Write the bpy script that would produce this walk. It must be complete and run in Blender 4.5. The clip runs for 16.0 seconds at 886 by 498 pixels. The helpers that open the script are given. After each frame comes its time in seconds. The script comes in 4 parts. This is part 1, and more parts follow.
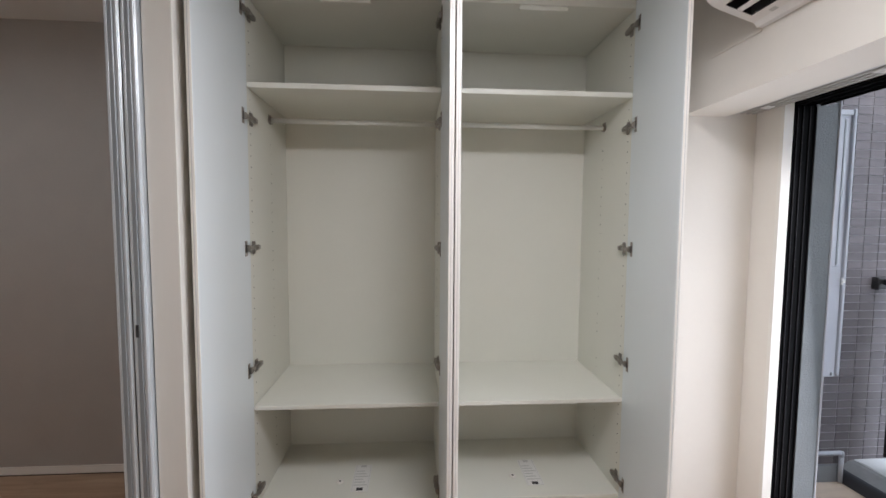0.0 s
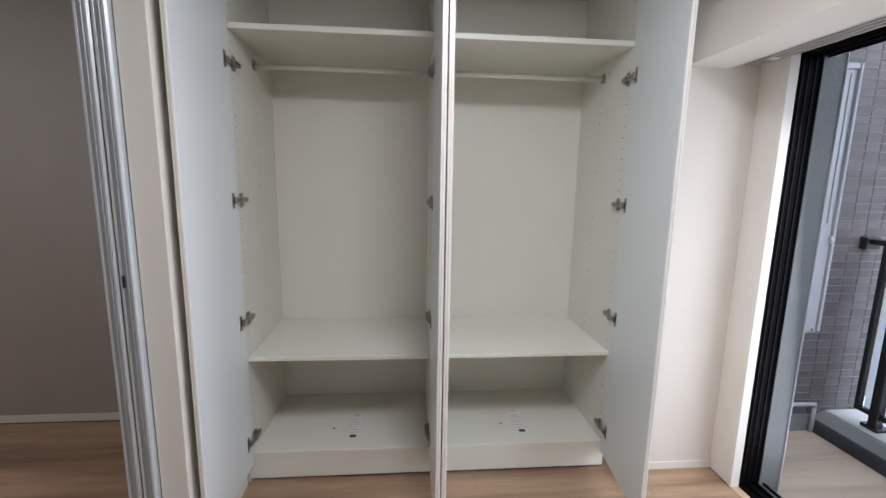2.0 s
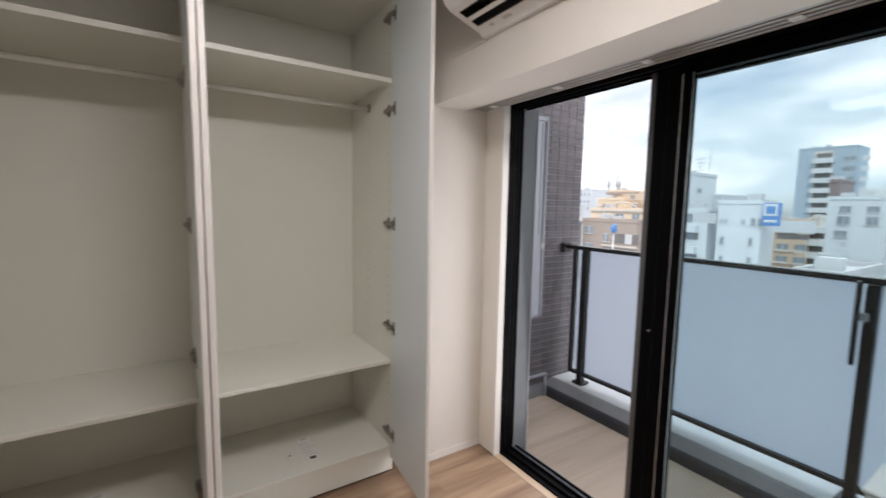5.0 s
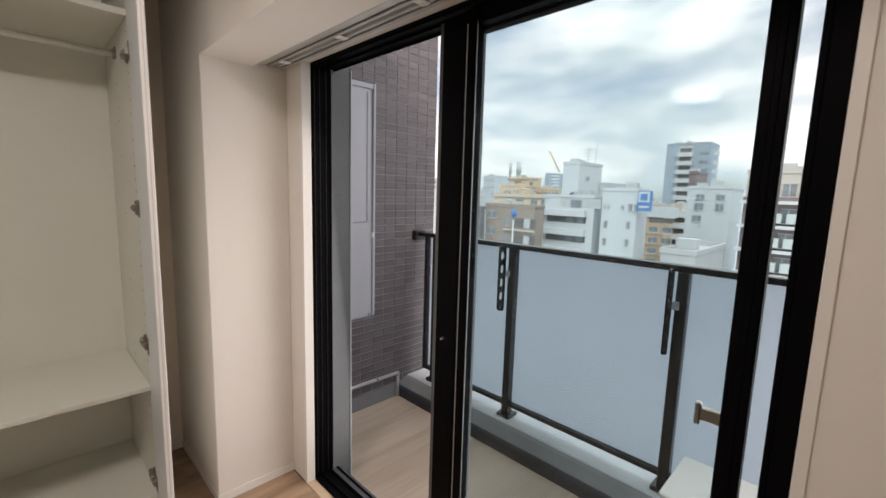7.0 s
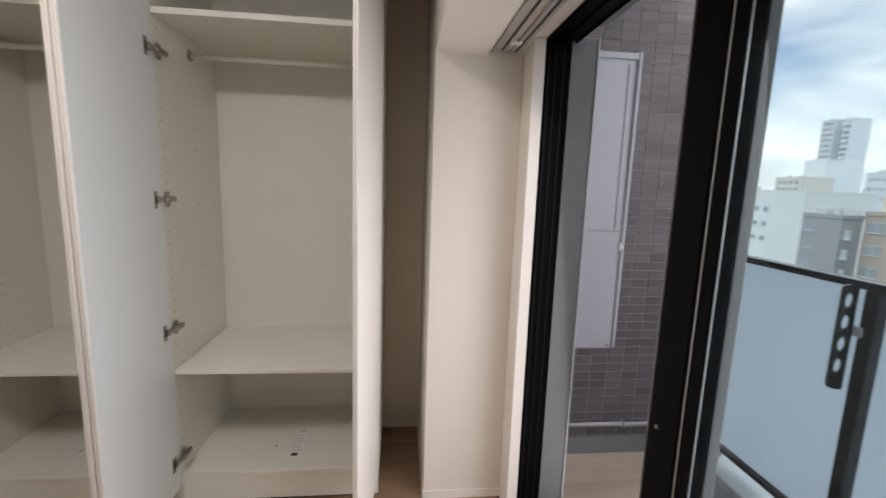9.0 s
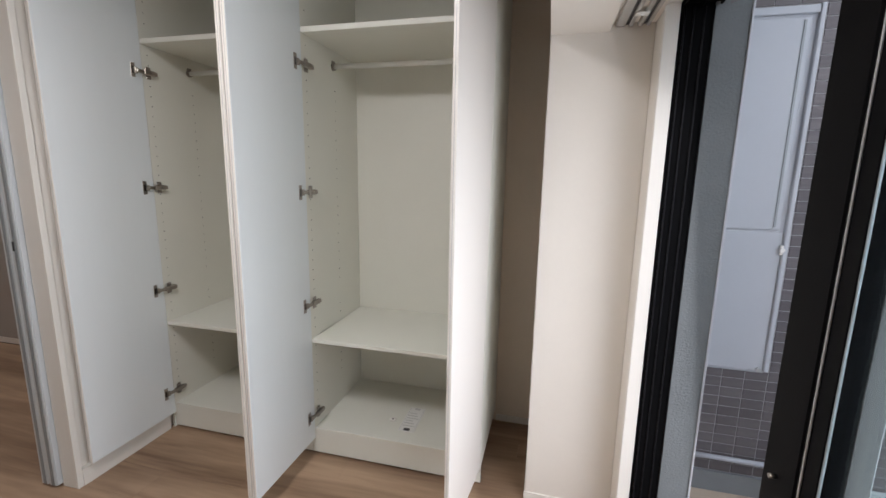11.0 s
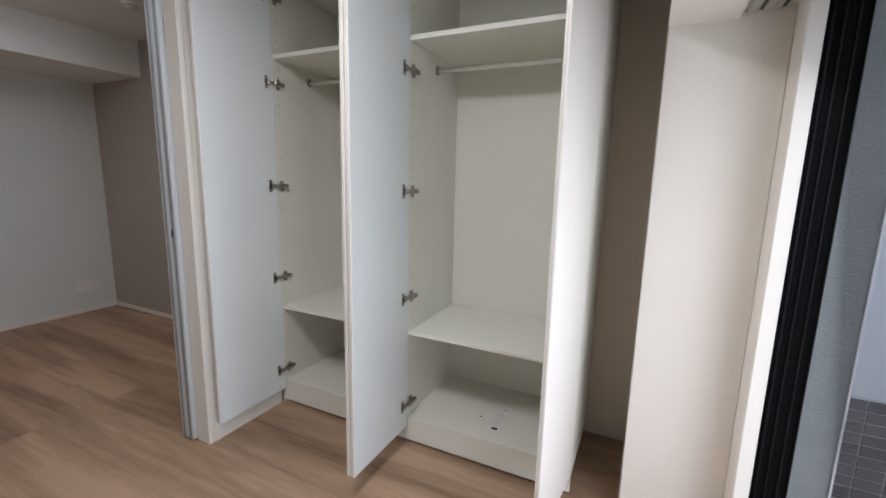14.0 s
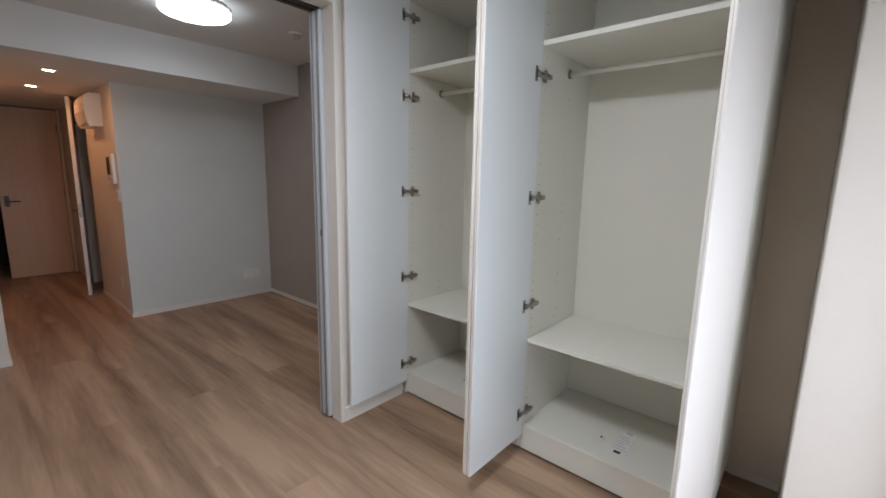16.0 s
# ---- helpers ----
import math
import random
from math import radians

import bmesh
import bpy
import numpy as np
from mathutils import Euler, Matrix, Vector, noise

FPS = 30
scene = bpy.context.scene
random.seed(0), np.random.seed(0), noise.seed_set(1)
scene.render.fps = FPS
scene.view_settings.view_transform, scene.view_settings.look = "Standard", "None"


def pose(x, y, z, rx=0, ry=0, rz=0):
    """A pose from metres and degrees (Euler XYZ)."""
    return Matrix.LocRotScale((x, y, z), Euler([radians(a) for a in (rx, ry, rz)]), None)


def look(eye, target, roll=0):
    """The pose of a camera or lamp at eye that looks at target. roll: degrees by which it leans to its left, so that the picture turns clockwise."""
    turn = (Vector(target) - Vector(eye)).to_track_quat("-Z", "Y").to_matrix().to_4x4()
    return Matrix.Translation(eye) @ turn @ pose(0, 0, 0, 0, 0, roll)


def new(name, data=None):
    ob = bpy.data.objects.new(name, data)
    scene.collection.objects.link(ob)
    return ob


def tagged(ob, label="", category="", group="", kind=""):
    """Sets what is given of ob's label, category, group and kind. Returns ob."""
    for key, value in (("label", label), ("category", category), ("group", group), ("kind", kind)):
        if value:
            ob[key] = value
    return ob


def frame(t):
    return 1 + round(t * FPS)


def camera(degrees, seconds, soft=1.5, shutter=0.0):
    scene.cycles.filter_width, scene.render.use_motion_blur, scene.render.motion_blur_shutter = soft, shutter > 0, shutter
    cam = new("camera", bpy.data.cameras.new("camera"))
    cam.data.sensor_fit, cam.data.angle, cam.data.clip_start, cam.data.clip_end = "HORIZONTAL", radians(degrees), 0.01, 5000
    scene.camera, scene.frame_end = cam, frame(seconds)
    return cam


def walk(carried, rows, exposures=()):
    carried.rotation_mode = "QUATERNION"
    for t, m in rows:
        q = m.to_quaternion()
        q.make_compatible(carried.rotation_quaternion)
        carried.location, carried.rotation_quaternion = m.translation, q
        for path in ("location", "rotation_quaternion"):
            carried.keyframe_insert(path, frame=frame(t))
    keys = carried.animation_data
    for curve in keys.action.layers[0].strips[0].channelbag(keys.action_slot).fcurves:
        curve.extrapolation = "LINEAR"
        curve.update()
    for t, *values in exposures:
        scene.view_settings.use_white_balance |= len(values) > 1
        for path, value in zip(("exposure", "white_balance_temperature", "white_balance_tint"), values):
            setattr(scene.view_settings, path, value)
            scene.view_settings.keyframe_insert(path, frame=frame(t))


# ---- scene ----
cam = camera(93.0, 16.0, shutter=0.35)
PATH = [
    (0, (-0.141, -1.952, 1.514), (-0.005, 0.039, 1.38), 0.4),
    (0.5, (-0.141, -1.942, 1.501), (0.001, 0.042, 1.291), 0.5),
    (1, (-0.137, -1.94, 1.497), (0.011, 0.034, 1.212), 0.7),
    (1.5, (-0.132, -1.941, 1.488), (0.023, 0.027, 1.167), 0.8),
    (2, (-0.131, -1.935, 1.488), (0.035, 0.032, 1.165), 1.0),
    (2.5, (-0.131, -1.937, 1.492), (0.046, 0.035, 1.205), 1.1),
    (3, (-0.136, -1.95, 1.507), (0.075, 0.024, 1.266), 1.1),
    (3.5, (-0.142, -1.963, 1.509), (0.156, 0.005, 1.314), 1.1),
    (4, (-0.15, -1.968, 1.503), (0.332, -0.034, 1.331), 1.0),
    (4.5, (-0.142, -1.967, 1.493), (0.626, -0.129, 1.313), 0.9),
    (5, (-0.088, -1.998, 1.48), (0.994, -0.328, 1.277), 1.0),
    (5.2, (-0.044, -2.006, 1.482), (1.158, -0.423, 1.263), 1.2),
    (5.7, (0.080, -2.015, 1.481), (1.486, -0.618, 1.222), 1.5),
    (6.25, (0.270, -2.025, 1.481), (1.752, -0.709, 1.222), 1.5),
    (6.8, (0.470, -2.020, 1.481), (1.910, -0.658, 1.222), 1.5),
    (7.3, (0.666, -2.014, 1.479), (1.985, -0.536, 1.205), 1.8),
    (7.5, (0.738, -2.034, 1.474), (1.954, -0.47, 1.198), 1.6),
    (8, (0.861, -1.989, 1.496), (1.778, -0.238, 1.191), 1.8),
    (8.5, (0.934, -1.886, 1.489), (1.501, 0.007, 1.182), 1.8),
    (9, (0.983, -1.826, 1.482), (1.187, 0.141, 1.18), 1.9),
    (9.5, (1.053, -1.811, 1.478), (0.961, 0.164, 1.176), 1.8),
    (10, (1.124, -1.803, 1.478), (0.827, 0.15, 1.166), 1.8),
    (10.2, (1.144, -1.796, 1.481), (0.792, 0.146, 1.157), 1.6),
    (12.5, (1.13, -1.819, 1.468), (0.554, 0.063, 1.112), 1.0),
    (13, (1.121, -1.824, 1.467), (0.469, 0.035, 1.116), 1.1),
    (13.5, (1.112, -1.83, 1.464), (0.367, -0.006, 1.118), 1.2),
    (14, (1.103, -1.843, 1.462), (0.249, -0.067, 1.123), 1.3),
    (14.5, (1.087, -1.855, 1.463), (0.119, -0.138, 1.125), 1.4),
    (15, (1.078, -1.865, 1.467), (-0.007, -0.219, 1.13), 1.3),
    (15.5, (1.075, -1.874, 1.465), (-0.124, -0.308, 1.134), 1.3),
    (16, (1.067, -1.884, 1.471), (-0.232, -0.4, 1.14), 1.2),
]
walk(cam, [(t, look(eye, target, roll)) for t, eye, target, roll in PATH],
     exposures=[(0, 0.73, 6250, 15), (1.5, 0.71, 6120, 15), (3.5, 0.71, 6080, 15), (4.5, 0.50, 6350, 16), (5.2, 0.30, 6780, 18), (7.3, 0.21, 7350, 20),
                (8.0, 0.19, 7650, 23), (8.5, 0.19, 7600, 22), (9.0, 0.27, 6900, 18), (10, 0.50, 6420, 15), (12.5, 0.56, 6350, 15), (16, 0.54, 6080, 14)])

# ---------------------------------------------------------------- world and light
world = bpy.data.worlds.new("sky")
scene.world = world
world.use_nodes = True
wn, wl = world.node_tree.nodes, world.node_tree.links
wn.clear()
w_out = wn.new("ShaderNodeOutputWorld")
w_bg = wn.new("ShaderNodeBackground")
w_sky = wn.new("ShaderNodeTexSky")
w_sky.sky_type, w_sky.sun_disc = "NISHITA", False
w_sky.sun_elevation, w_sky.sun_rotation = radians(50), radians(200)
w_sky.air_density, w_sky.dust_density = 1.0, 1.5
w_tc = wn.new("ShaderNodeTexCoord")
w_map = wn.new("ShaderNodeMapping")
w_map.inputs["Scale"].default_value = (1.0, 1.0, 2.9)
w_noise = wn.new("ShaderNodeTexNoise")
w_noise.inputs["Scale"].default_value = 2.3
w_noise.inputs["Detail"].default_value = 7
w_noise.inputs["Roughness"].default_value = 0.52
w_noise.inputs["Distortion"].default_value = 0.55
w_ramp = wn.new("ShaderNodeValToRGB")
w_ramp.color_ramp.elements[0].position = 0.25
w_ramp.color_ramp.elements[1].position = 0.54
w_noise2 = wn.new("ShaderNodeTexNoise")
w_noise2.inputs["Scale"].default_value = 5.0
w_noise2.inputs["Detail"].default_value = 6
w_cloud = wn.new("ShaderNodeValToRGB")
w_cloud.color_ramp.elements[0].position, w_cloud.color_ramp.elements[0].color = 0.35, (5.2, 6.0, 6.5, 1)
w_cloud.color_ramp.elements[1].position, w_cloud.color_ramp.elements[1].color = 0.62, (9.2, 9.3, 9.2, 1)
w_mix = wn.new("ShaderNodeMix")
w_mix.data_type = "RGBA"
wl.new(w_tc.outputs["Generated"], w_map.inputs["Vector"])
wl.new(w_map.outputs["Vector"], w_noise.inputs["Vector"])
wl.new(w_map.outputs["Vector"], w_noise2.inputs["Vector"])
wl.new(w_noise.outputs["Fac"], w_ramp.inputs["Fac"])
wl.new(w_noise2.outputs["Fac"], w_cloud.inputs["Fac"])
wl.new(w_ramp.outputs["Color"], w_mix.inputs["Factor"])
wl.new(w_sky.outputs["Color"], w_mix.inputs["A"])
wl.new(w_cloud.outputs["Color"], w_mix.inputs["B"])
# an overcast sky is brighter overhead than at the horizon
w_sep = wn.new("ShaderNodeSeparateXYZ")
w_up = wn.new("ShaderNodeMapRange")
w_up.inputs["From Min"].default_value, w_up.inputs["From Max"].default_value = 0.30, 1.0
w_up.inputs["To Min"].default_value, w_up.inputs["To Max"].default_value = 1.0, 2.4
w_scale = wn.new("ShaderNodeVectorMath")
w_scale.operation = "SCALE"
wl.new(w_tc.outputs["Generated"], w_sep.inputs["Vector"])
wl.new(w_sep.outputs["Z"], w_up.inputs["Value"])
wl.new(w_mix.outputs["Result"], w_scale.inputs[0])
wl.new(w_up.outputs["Result"], w_scale.inputs["Scale"])
wl.new(w_scale.outputs["Vector"], w_bg.inputs["Color"])
w_bg.inputs["Strength"].default_value = 0.14
wl.new(w_bg.outputs["Background"], w_out.inputs["Surface"])


def lamp(name, kind, m, energy, color, size=0.3, size_y=None, spread=None):
    data = bpy.data.lights.new(name, kind)
    data.energy, data.color = energy, color
    if kind == "AREA":
        data.shape = "RECTANGLE" if size_y else "DISK"
        data.size = size
        if size_y:
            data.size_y = size_y
        if spread:
            data.spread = radians(spread)
    elif kind == "SUN":
        data.angle = radians(size)
    else:
        data.shadow_soft_size = size
    ob = new(name, data)
    ob.matrix_world = m
    return ob


lamp("sun", "SUN", look((0, 0, 30), (11, 7.5, 15)), 1.6, (1.0, 0.95, 0.88), 12)
lamp("window_daylight", "AREA", look((1.70, -1.07, 0.92), (0.70, -1.07, 0.81)), 12.8, (0.95, 0.975, 1.0), 1.70, 1.66, 160)
lamp("room_lamp", "AREA", look((0.20, -1.42, 2.52), (0.20, -1.42, 0), 0), 14.0, (1.0, 0.983, 0.965), 0.50)
lamp("living_lamp", "AREA", look((-2.3, -0.68, 2.50), (-2.3, -0.68, 0), 0), 2.7, (0.92, 0.97, 1.0), 0.42)
lamp("hall_lamp", "AREA", look((-3.89, -1.29, 2.285), (-3.89, -1.29, 0), 0), 1.4, (1.0, 0.41, 0.15), 0.09)
lamp("hall_lamp", "AREA", look((-4.94, -1.31, 2.285), (-4.94, -1.31, 0), 0), 2.1, (1.0, 0.38, 0.13), 0.09)


# ---------------------------------------------------------------- materials
def mat(name, color, rough=0.5, metal=0.0, vary=0.06, scale=6.0, bump=0.0, bump_scale=200.0, stretch=(1, 1, 1), spec=0.5, pieces=0.0, rvar=0.05, relief=0.002):
    """A surface with colour variation at two scales, fine relief and roughness variation."""
    m = bpy.data.materials.new(name)
    m.use_nodes = True
    n, l = m.node_tree.nodes, m.node_tree.links
    b = n["Principled BSDF"]
    b.inputs["Metallic"].default_value = metal
    b.inputs["Specular IOR Level"].default_value = spec
    tc = n.new("ShaderNodeTexCoord")
    mp = n.new("ShaderNodeMapping")
    mp.inputs["Scale"].default_value = stretch
    l.new(tc.outputs["Object"], mp.inputs["Vector"])
    big = n.new("ShaderNodeTexNoise")
    big.inputs["Scale"].default_value = scale
    big.inputs["Detail"].default_value = 3
    fine = n.new("ShaderNodeTexNoise")
    fine.inputs["Scale"].default_value = scale * 14
    fine.inputs["Detail"].default_value = 4
    l.new(mp.outputs["Vector"], big.inputs["Vector"])
    l.new(mp.outputs["Vector"], fine.inputs["Vector"])
    add = n.new("ShaderNodeMath")
    add.operation = "MULTIPLY_ADD"
    add.inputs[1].default_value = 0.35
    l.new(fine.outputs["Fac"], add.inputs[0])
    l.new(big.outputs["Fac"], add.inputs[2])
    span = n.new("ShaderNodeMapRange")
    span.inputs["From Min"].default_value, span.inputs["From Max"].default_value = 0.35, 1.0
    span.inputs["To Min"].default_value, span.inputs["To Max"].default_value = 1 - vary, 1 + vary
    l.new(add.outputs["Value"], span.inputs["Value"])
    value = span.outputs["Result"]
    if pieces:
        info = n.new("ShaderNodeObjectInfo")
        own = n.new("ShaderNodeMapRange")
        own.inputs["To Min"].default_value, own.inputs["To Max"].default_value = 1 - pieces, 1 + pieces
        l.new(info.outputs["Random"], own.inputs["Value"])
        geo = n.new("ShaderNodeNewGeometry")
        isl = n.new("ShaderNodeMapRange")
        isl.inputs["To Min"].default_value, isl.inputs["To Max"].default_value = 1 - pieces * 0.8, 1 + pieces * 0.8
        l.new(geo.outputs["Random Per Island"], isl.inputs["Value"])
        for extra in (own, isl):
            mul = n.new("ShaderNodeMath")
            mul.operation = "MULTIPLY"
            l.new(value, mul.inputs[0])
            l.new(extra.outputs["Result"], mul.inputs[1])
            value = mul.outputs["Value"]
    mulc = n.new("ShaderNodeVectorMath")
    mulc.operation = "SCALE"
    mulc.inputs[0].default_value = color
    l.new(value, mulc.inputs["Scale"])
    l.new(mulc.outputs["Vector"], b.inputs["Base Color"])
    rr = n.new("ShaderNodeMapRange")
    rr.inputs["To Min"].default_value, rr.inputs["To Max"].default_value = max(rough - rvar, 0.02), min(rough + rvar, 1)
    l.new(fine.outputs["Fac"], rr.inputs["Value"])
    l.new(rr.outputs["Result"], b.inputs["Roughness"])
    if bump:
        bn = n.new("ShaderNodeTexNoise")
        bn.inputs["Scale"].default_value = bump_scale
        bn.inputs["Detail"].default_value = 3
        l.new(mp.outputs["Vector"], bn.inputs["Vector"])
        bp = n.new("ShaderNodeBump")
        bp.inputs["Strength"].default_value = bump
        bp.inputs["Distance"].default_value = relief
        l.new(bn.outputs["Fac"], bp.inputs["Height"])
        l.new(bp.outputs["Normal"], b.inputs["Normal"])
    return m


def glow(name, color, strength):
    m = bpy.data.materials.new(name)
    m.use_nodes = True
    b = m.node_tree.nodes["Principled BSDF"]
    b.inputs["Base Color"].default_value = (0.9, 0.9, 0.88, 1)
    b.inputs["Emission Color"].default_value = (*color, 1)
    b.inputs["Emission Strength"].default_value = strength
    return m


def wood(name, dark, light, along, rough=0.45):
    """Printed wood boards: long grain, darker streaks, and a tone of its own for each board."""
    m = bpy.data.materials.new(name)
    m.use_nodes = True
    n, l = m.node_tree.nodes, m.node_tree.links
    b = n["Principled BSDF"]
    tc = n.new("ShaderNodeNewGeometry")
    info = n.new("ShaderNodeObjectInfo")
    shift = n.new("ShaderNodeVectorMath")
    shift.operation = "MULTIPLY_ADD"
    comb = n.new("ShaderNodeCombineXYZ")
    for k in ("X", "Y", "Z"):
        l.new(info.outputs["Random"], comb.inputs[k])
    shift.inputs[1].default_value = (0.5, 0.03, 0.0) if along == "x" else (0.03, 0.5, 0.0)
    l.new(comb.outputs["Vector"], shift.inputs[0])
    l.new(tc.outputs["Position"], shift.inputs[2])
    mp = n.new("ShaderNodeMapping")
    mp.inputs["Scale"].default_value = (0.50, 5.4, 5.4) if along == "x" else (5.4, 0.50, 5.4)
    l.new(shift.outputs["Vector"], mp.inputs["Vector"])
    broad = n.new("ShaderNodeTexNoise")
    broad.inputs["Scale"].default_value, broad.inputs["Detail"].default_value = 1.1, 3
    broad.inputs["Distortion"].default_value = 0.6
    grain = n.new("ShaderNodeTexNoise")
    grain.inputs["Scale"].default_value, grain.inputs["Detail"].default_value = 9.0, 6
    for t in (broad, grain):
        l.new(mp.outputs["Vector"], t.inputs["Vector"])
    mixv = n.new("ShaderNodeMath")
    mixv.operation = "MULTIPLY_ADD"
    mixv.inputs[1].default_value = 0.26
    l.new(grain.outputs["Fac"], mixv.inputs[0])
    l.new(broad.outputs["Fac"], mixv.inputs[2])
    tone = n.new("ShaderNodeMath")
    tone.operation = "MULTIPLY_ADD"
    tone.inputs[1].default_value = 0.035
    l.new(info.outputs["Random"], tone.inputs[0])
    l.new(mixv.outputs["Value"], tone.inputs[2])
    ramp = n.new("ShaderNodeValToRGB")
    ramp.color_ramp.elements[0].position, ramp.color_ramp.elements[0].color = 0.44, (*dark, 1)
    ramp.color_ramp.elements[1].position, ramp.color_ramp.elements[1].color = 0.80, (*light, 1)
    l.new(tone.outputs["Value"], ramp.inputs["Fac"])
    l.new(ramp.outputs["Color"], b.inputs["Base Color"])
    rr = n.new("ShaderNodeMapRange")
    rr.inputs["To Min"].default_value, rr.inputs["To Max"].default_value = rough - 0.08, rough + 0.1
    l.new(grain.outputs["Fac"], rr.inputs["Value"])
    l.new(rr.outputs["Result"], b.inputs["Roughness"])
    bp = n.new("ShaderNodeBump")
    bp.inputs["Strength"].default_value, bp.inputs["Distance"].default_value = 0.12, 0.001
    l.new(grain.outputs["Fac"], bp.inputs["Height"])
    l.new(bp.outputs["Normal"], b.inputs["Normal"])
    return m


def pane_glass(name, color, rough=0.0, mixed=0.0):
    m = bpy.data.materials.new(name)
    m.use_nodes = True
    n, l = m.node_tree.nodes, m.node_tree.links
    n.clear()
    out = n.new("ShaderNodeOutputMaterial")
    if mixed:
        # frosted sheet: part scatters, part lets the sky through
        tl = n.new("ShaderNodeBsdfTranslucent")
        tl.inputs["Color"].default_value = (*color, 1)
        df = n.new("ShaderNodeBsdfPrincipled")
        df.inputs["Base Color"].default_value = (*color, 1)
        df.inputs["Roughness"].default_value = rough
        mx = n.new("ShaderNodeMixShader")
        mx.inputs["Fac"].default_value = mixed
        l.new(tl.outputs["BSDF"], mx.inputs[1])
        l.new(df.outputs["BSDF"], mx.inputs[2])
    else:
        tr = n.new("ShaderNodeBsdfTransparent")
        tr.inputs["Color"].default_value = (*color, 1)
        gl = n.new("ShaderNodeBsdfGlossy")
        gl.inputs["Roughness"].default_value = rough
        lw = n.new("ShaderNodeLayerWeight")
        lw.inputs["Blend"].default_value = 0.5
        pw = n.new("ShaderNodeMath")
        pw.operation = "POWER"
        pw.inputs[1].default_value = 5.0
        l.new(lw.outputs["Facing"], pw.inputs[0])
        sc = n.new("ShaderNodeMath")
        sc.operation = "MULTIPLY_ADD"
        sc.inputs[1].default_value, sc.inputs[2].default_value = 0.75, 0.013
        l.new(pw.outputs["Value"], sc.inputs[0])
        mx = n.new("ShaderNodeMixShader")
        l.new(sc.outputs["Value"], mx.inputs["Fac"])
        l.new(tr.outputs["BSDF"], mx.inputs[1])
        l.new(gl.outputs["BSDF"], mx.inputs[2])
    l.new(mx.outputs["Shader"], out.inputs["Surface"])
    return m


M_WALL = mat("wallpaper_white", (0.73, 0.687, 0.624), 0.85, vary=0.03, scale=3, bump=0.35, bump_scale=420)
M_WALL2 = mat("wallpaper_neutral", (0.70, 0.725, 0.705), 0.85, vary=0.03, scale=3, bump=0.35, bump_scale=420)
# wall colour warmed to carry the brownish shade of the wardrobe niche
M_WALL3 = mat("wallpaper_niche_shade", (0.76, 0.665, 0.56), 0.85, vary=0.04, scale=3, bump=0.35, bump_scale=420)
M_ACCENT = mat("wallpaper_taupe", (0.39, 0.36, 0.327), 0.85, vary=0.05, scale=4, bump=0.35, bump_scale=380)
M_CEIL = mat("ceiling_paper", (0.76, 0.75, 0.72), 0.9, vary=0.02, scale=3, bump=0.3, bump_scale=380)
M_TRIM = mat("trim_sheet", (0.74, 0.71, 0.655), 0.42, vary=0.025, scale=5, bump=0.08, bump_scale=90, stretch=(1, 1, 0.1))
M_SKIRT = mat("skirting_white", (0.78, 0.75, 0.70), 0.45, vary=0.03, scale=5)
M_CARC = mat("carcass_melamine", (0.76, 0.752, 0.676), 0.42, vary=0.02, scale=4, bump=0.06, bump_scale=300)
M_DOORIN = mat("door_melamine", (0.765, 0.805, 0.815), 0.36, vary=0.02, scale=3, bump=0.06, bump_scale=260, stretch=(1, 1, 0.15))
M_DOOROUT = mat("door_cream_face", (0.78, 0.745, 0.70), 0.4, vary=0.02, scale=3, bump=0.08, bump_scale=200, stretch=(1, 1, 0.1))
M_EDGE = mat("edge_band", (0.80, 0.765, 0.71), 0.35, vary=0.03, scale=9, stretch=(1, 1, 0.1))
M_NICKEL = mat("nickel", (0.36, 0.33, 0.30), 0.34, 1.0, vary=0.12, scale=60)
M_STEELDK = mat("hinge_dark", (0.07, 0.062, 0.055), 0.4, 0.7, vary=0.15, scale=60)
M_ROD = mat("satin_rod", (0.79, 0.78, 0.73), 0.45, 0.15, vary=0.04, scale=20)
M_RODRAIL = mat("satin_rail", (0.48, 0.465, 0.44), 0.4, 0.4, vary=0.04, scale=20)
M_HOLE = mat("pin_hole", (0.13, 0.115, 0.10), 0.8, vary=0.1, scale=80)
M_ALU = mat("painted_aluminium", (0.60, 0.635, 0.66), 0.38, 0.35, vary=0.03, scale=6, stretch=(1, 1, 0.1))
M_ALUDK = mat("aluminium_groove", (0.30, 0.325, 0.34), 0.45, 0.4, vary=0.04, scale=6, stretch=(1, 1, 0.1))
M_BLACK = mat("black_sash", (0.0035, 0.0035, 0.004), 0.42, 0.0, vary=0.04, scale=3, stretch=(1, 1, 0.15), spec=0.025, rvar=0.01)
# black sash lifted to grey for the reflections on its stile and flange
M_SASHGREY = mat("sash_reflection_grey", (0.075, 0.074, 0.075), 0.3, 0.0, vary=0.015, scale=3, stretch=(1, 1, 0.15), rvar=0.01)
M_FIN = mat("black_anodised", (0.006, 0.006, 0.0075), 0.3, 0.0, vary=0.05, scale=3, stretch=(1, 1, 0.15), spec=0.14, rvar=0.01)
M_STRIP = mat("bright_strip", (0.46, 0.47, 0.48), 0.3, 0.6, vary=0.05, scale=15)
M_STUCCO = mat("stucco_grey", (0.135, 0.15, 0.157), 0.5, vary=0.10, scale=9, bump=0.8, bump_scale=130, relief=0.003)
M_METERBOX = mat("powder_coat_grey", (0.49, 0.51, 0.555), 0.42, 0.1, vary=0.03, scale=5)
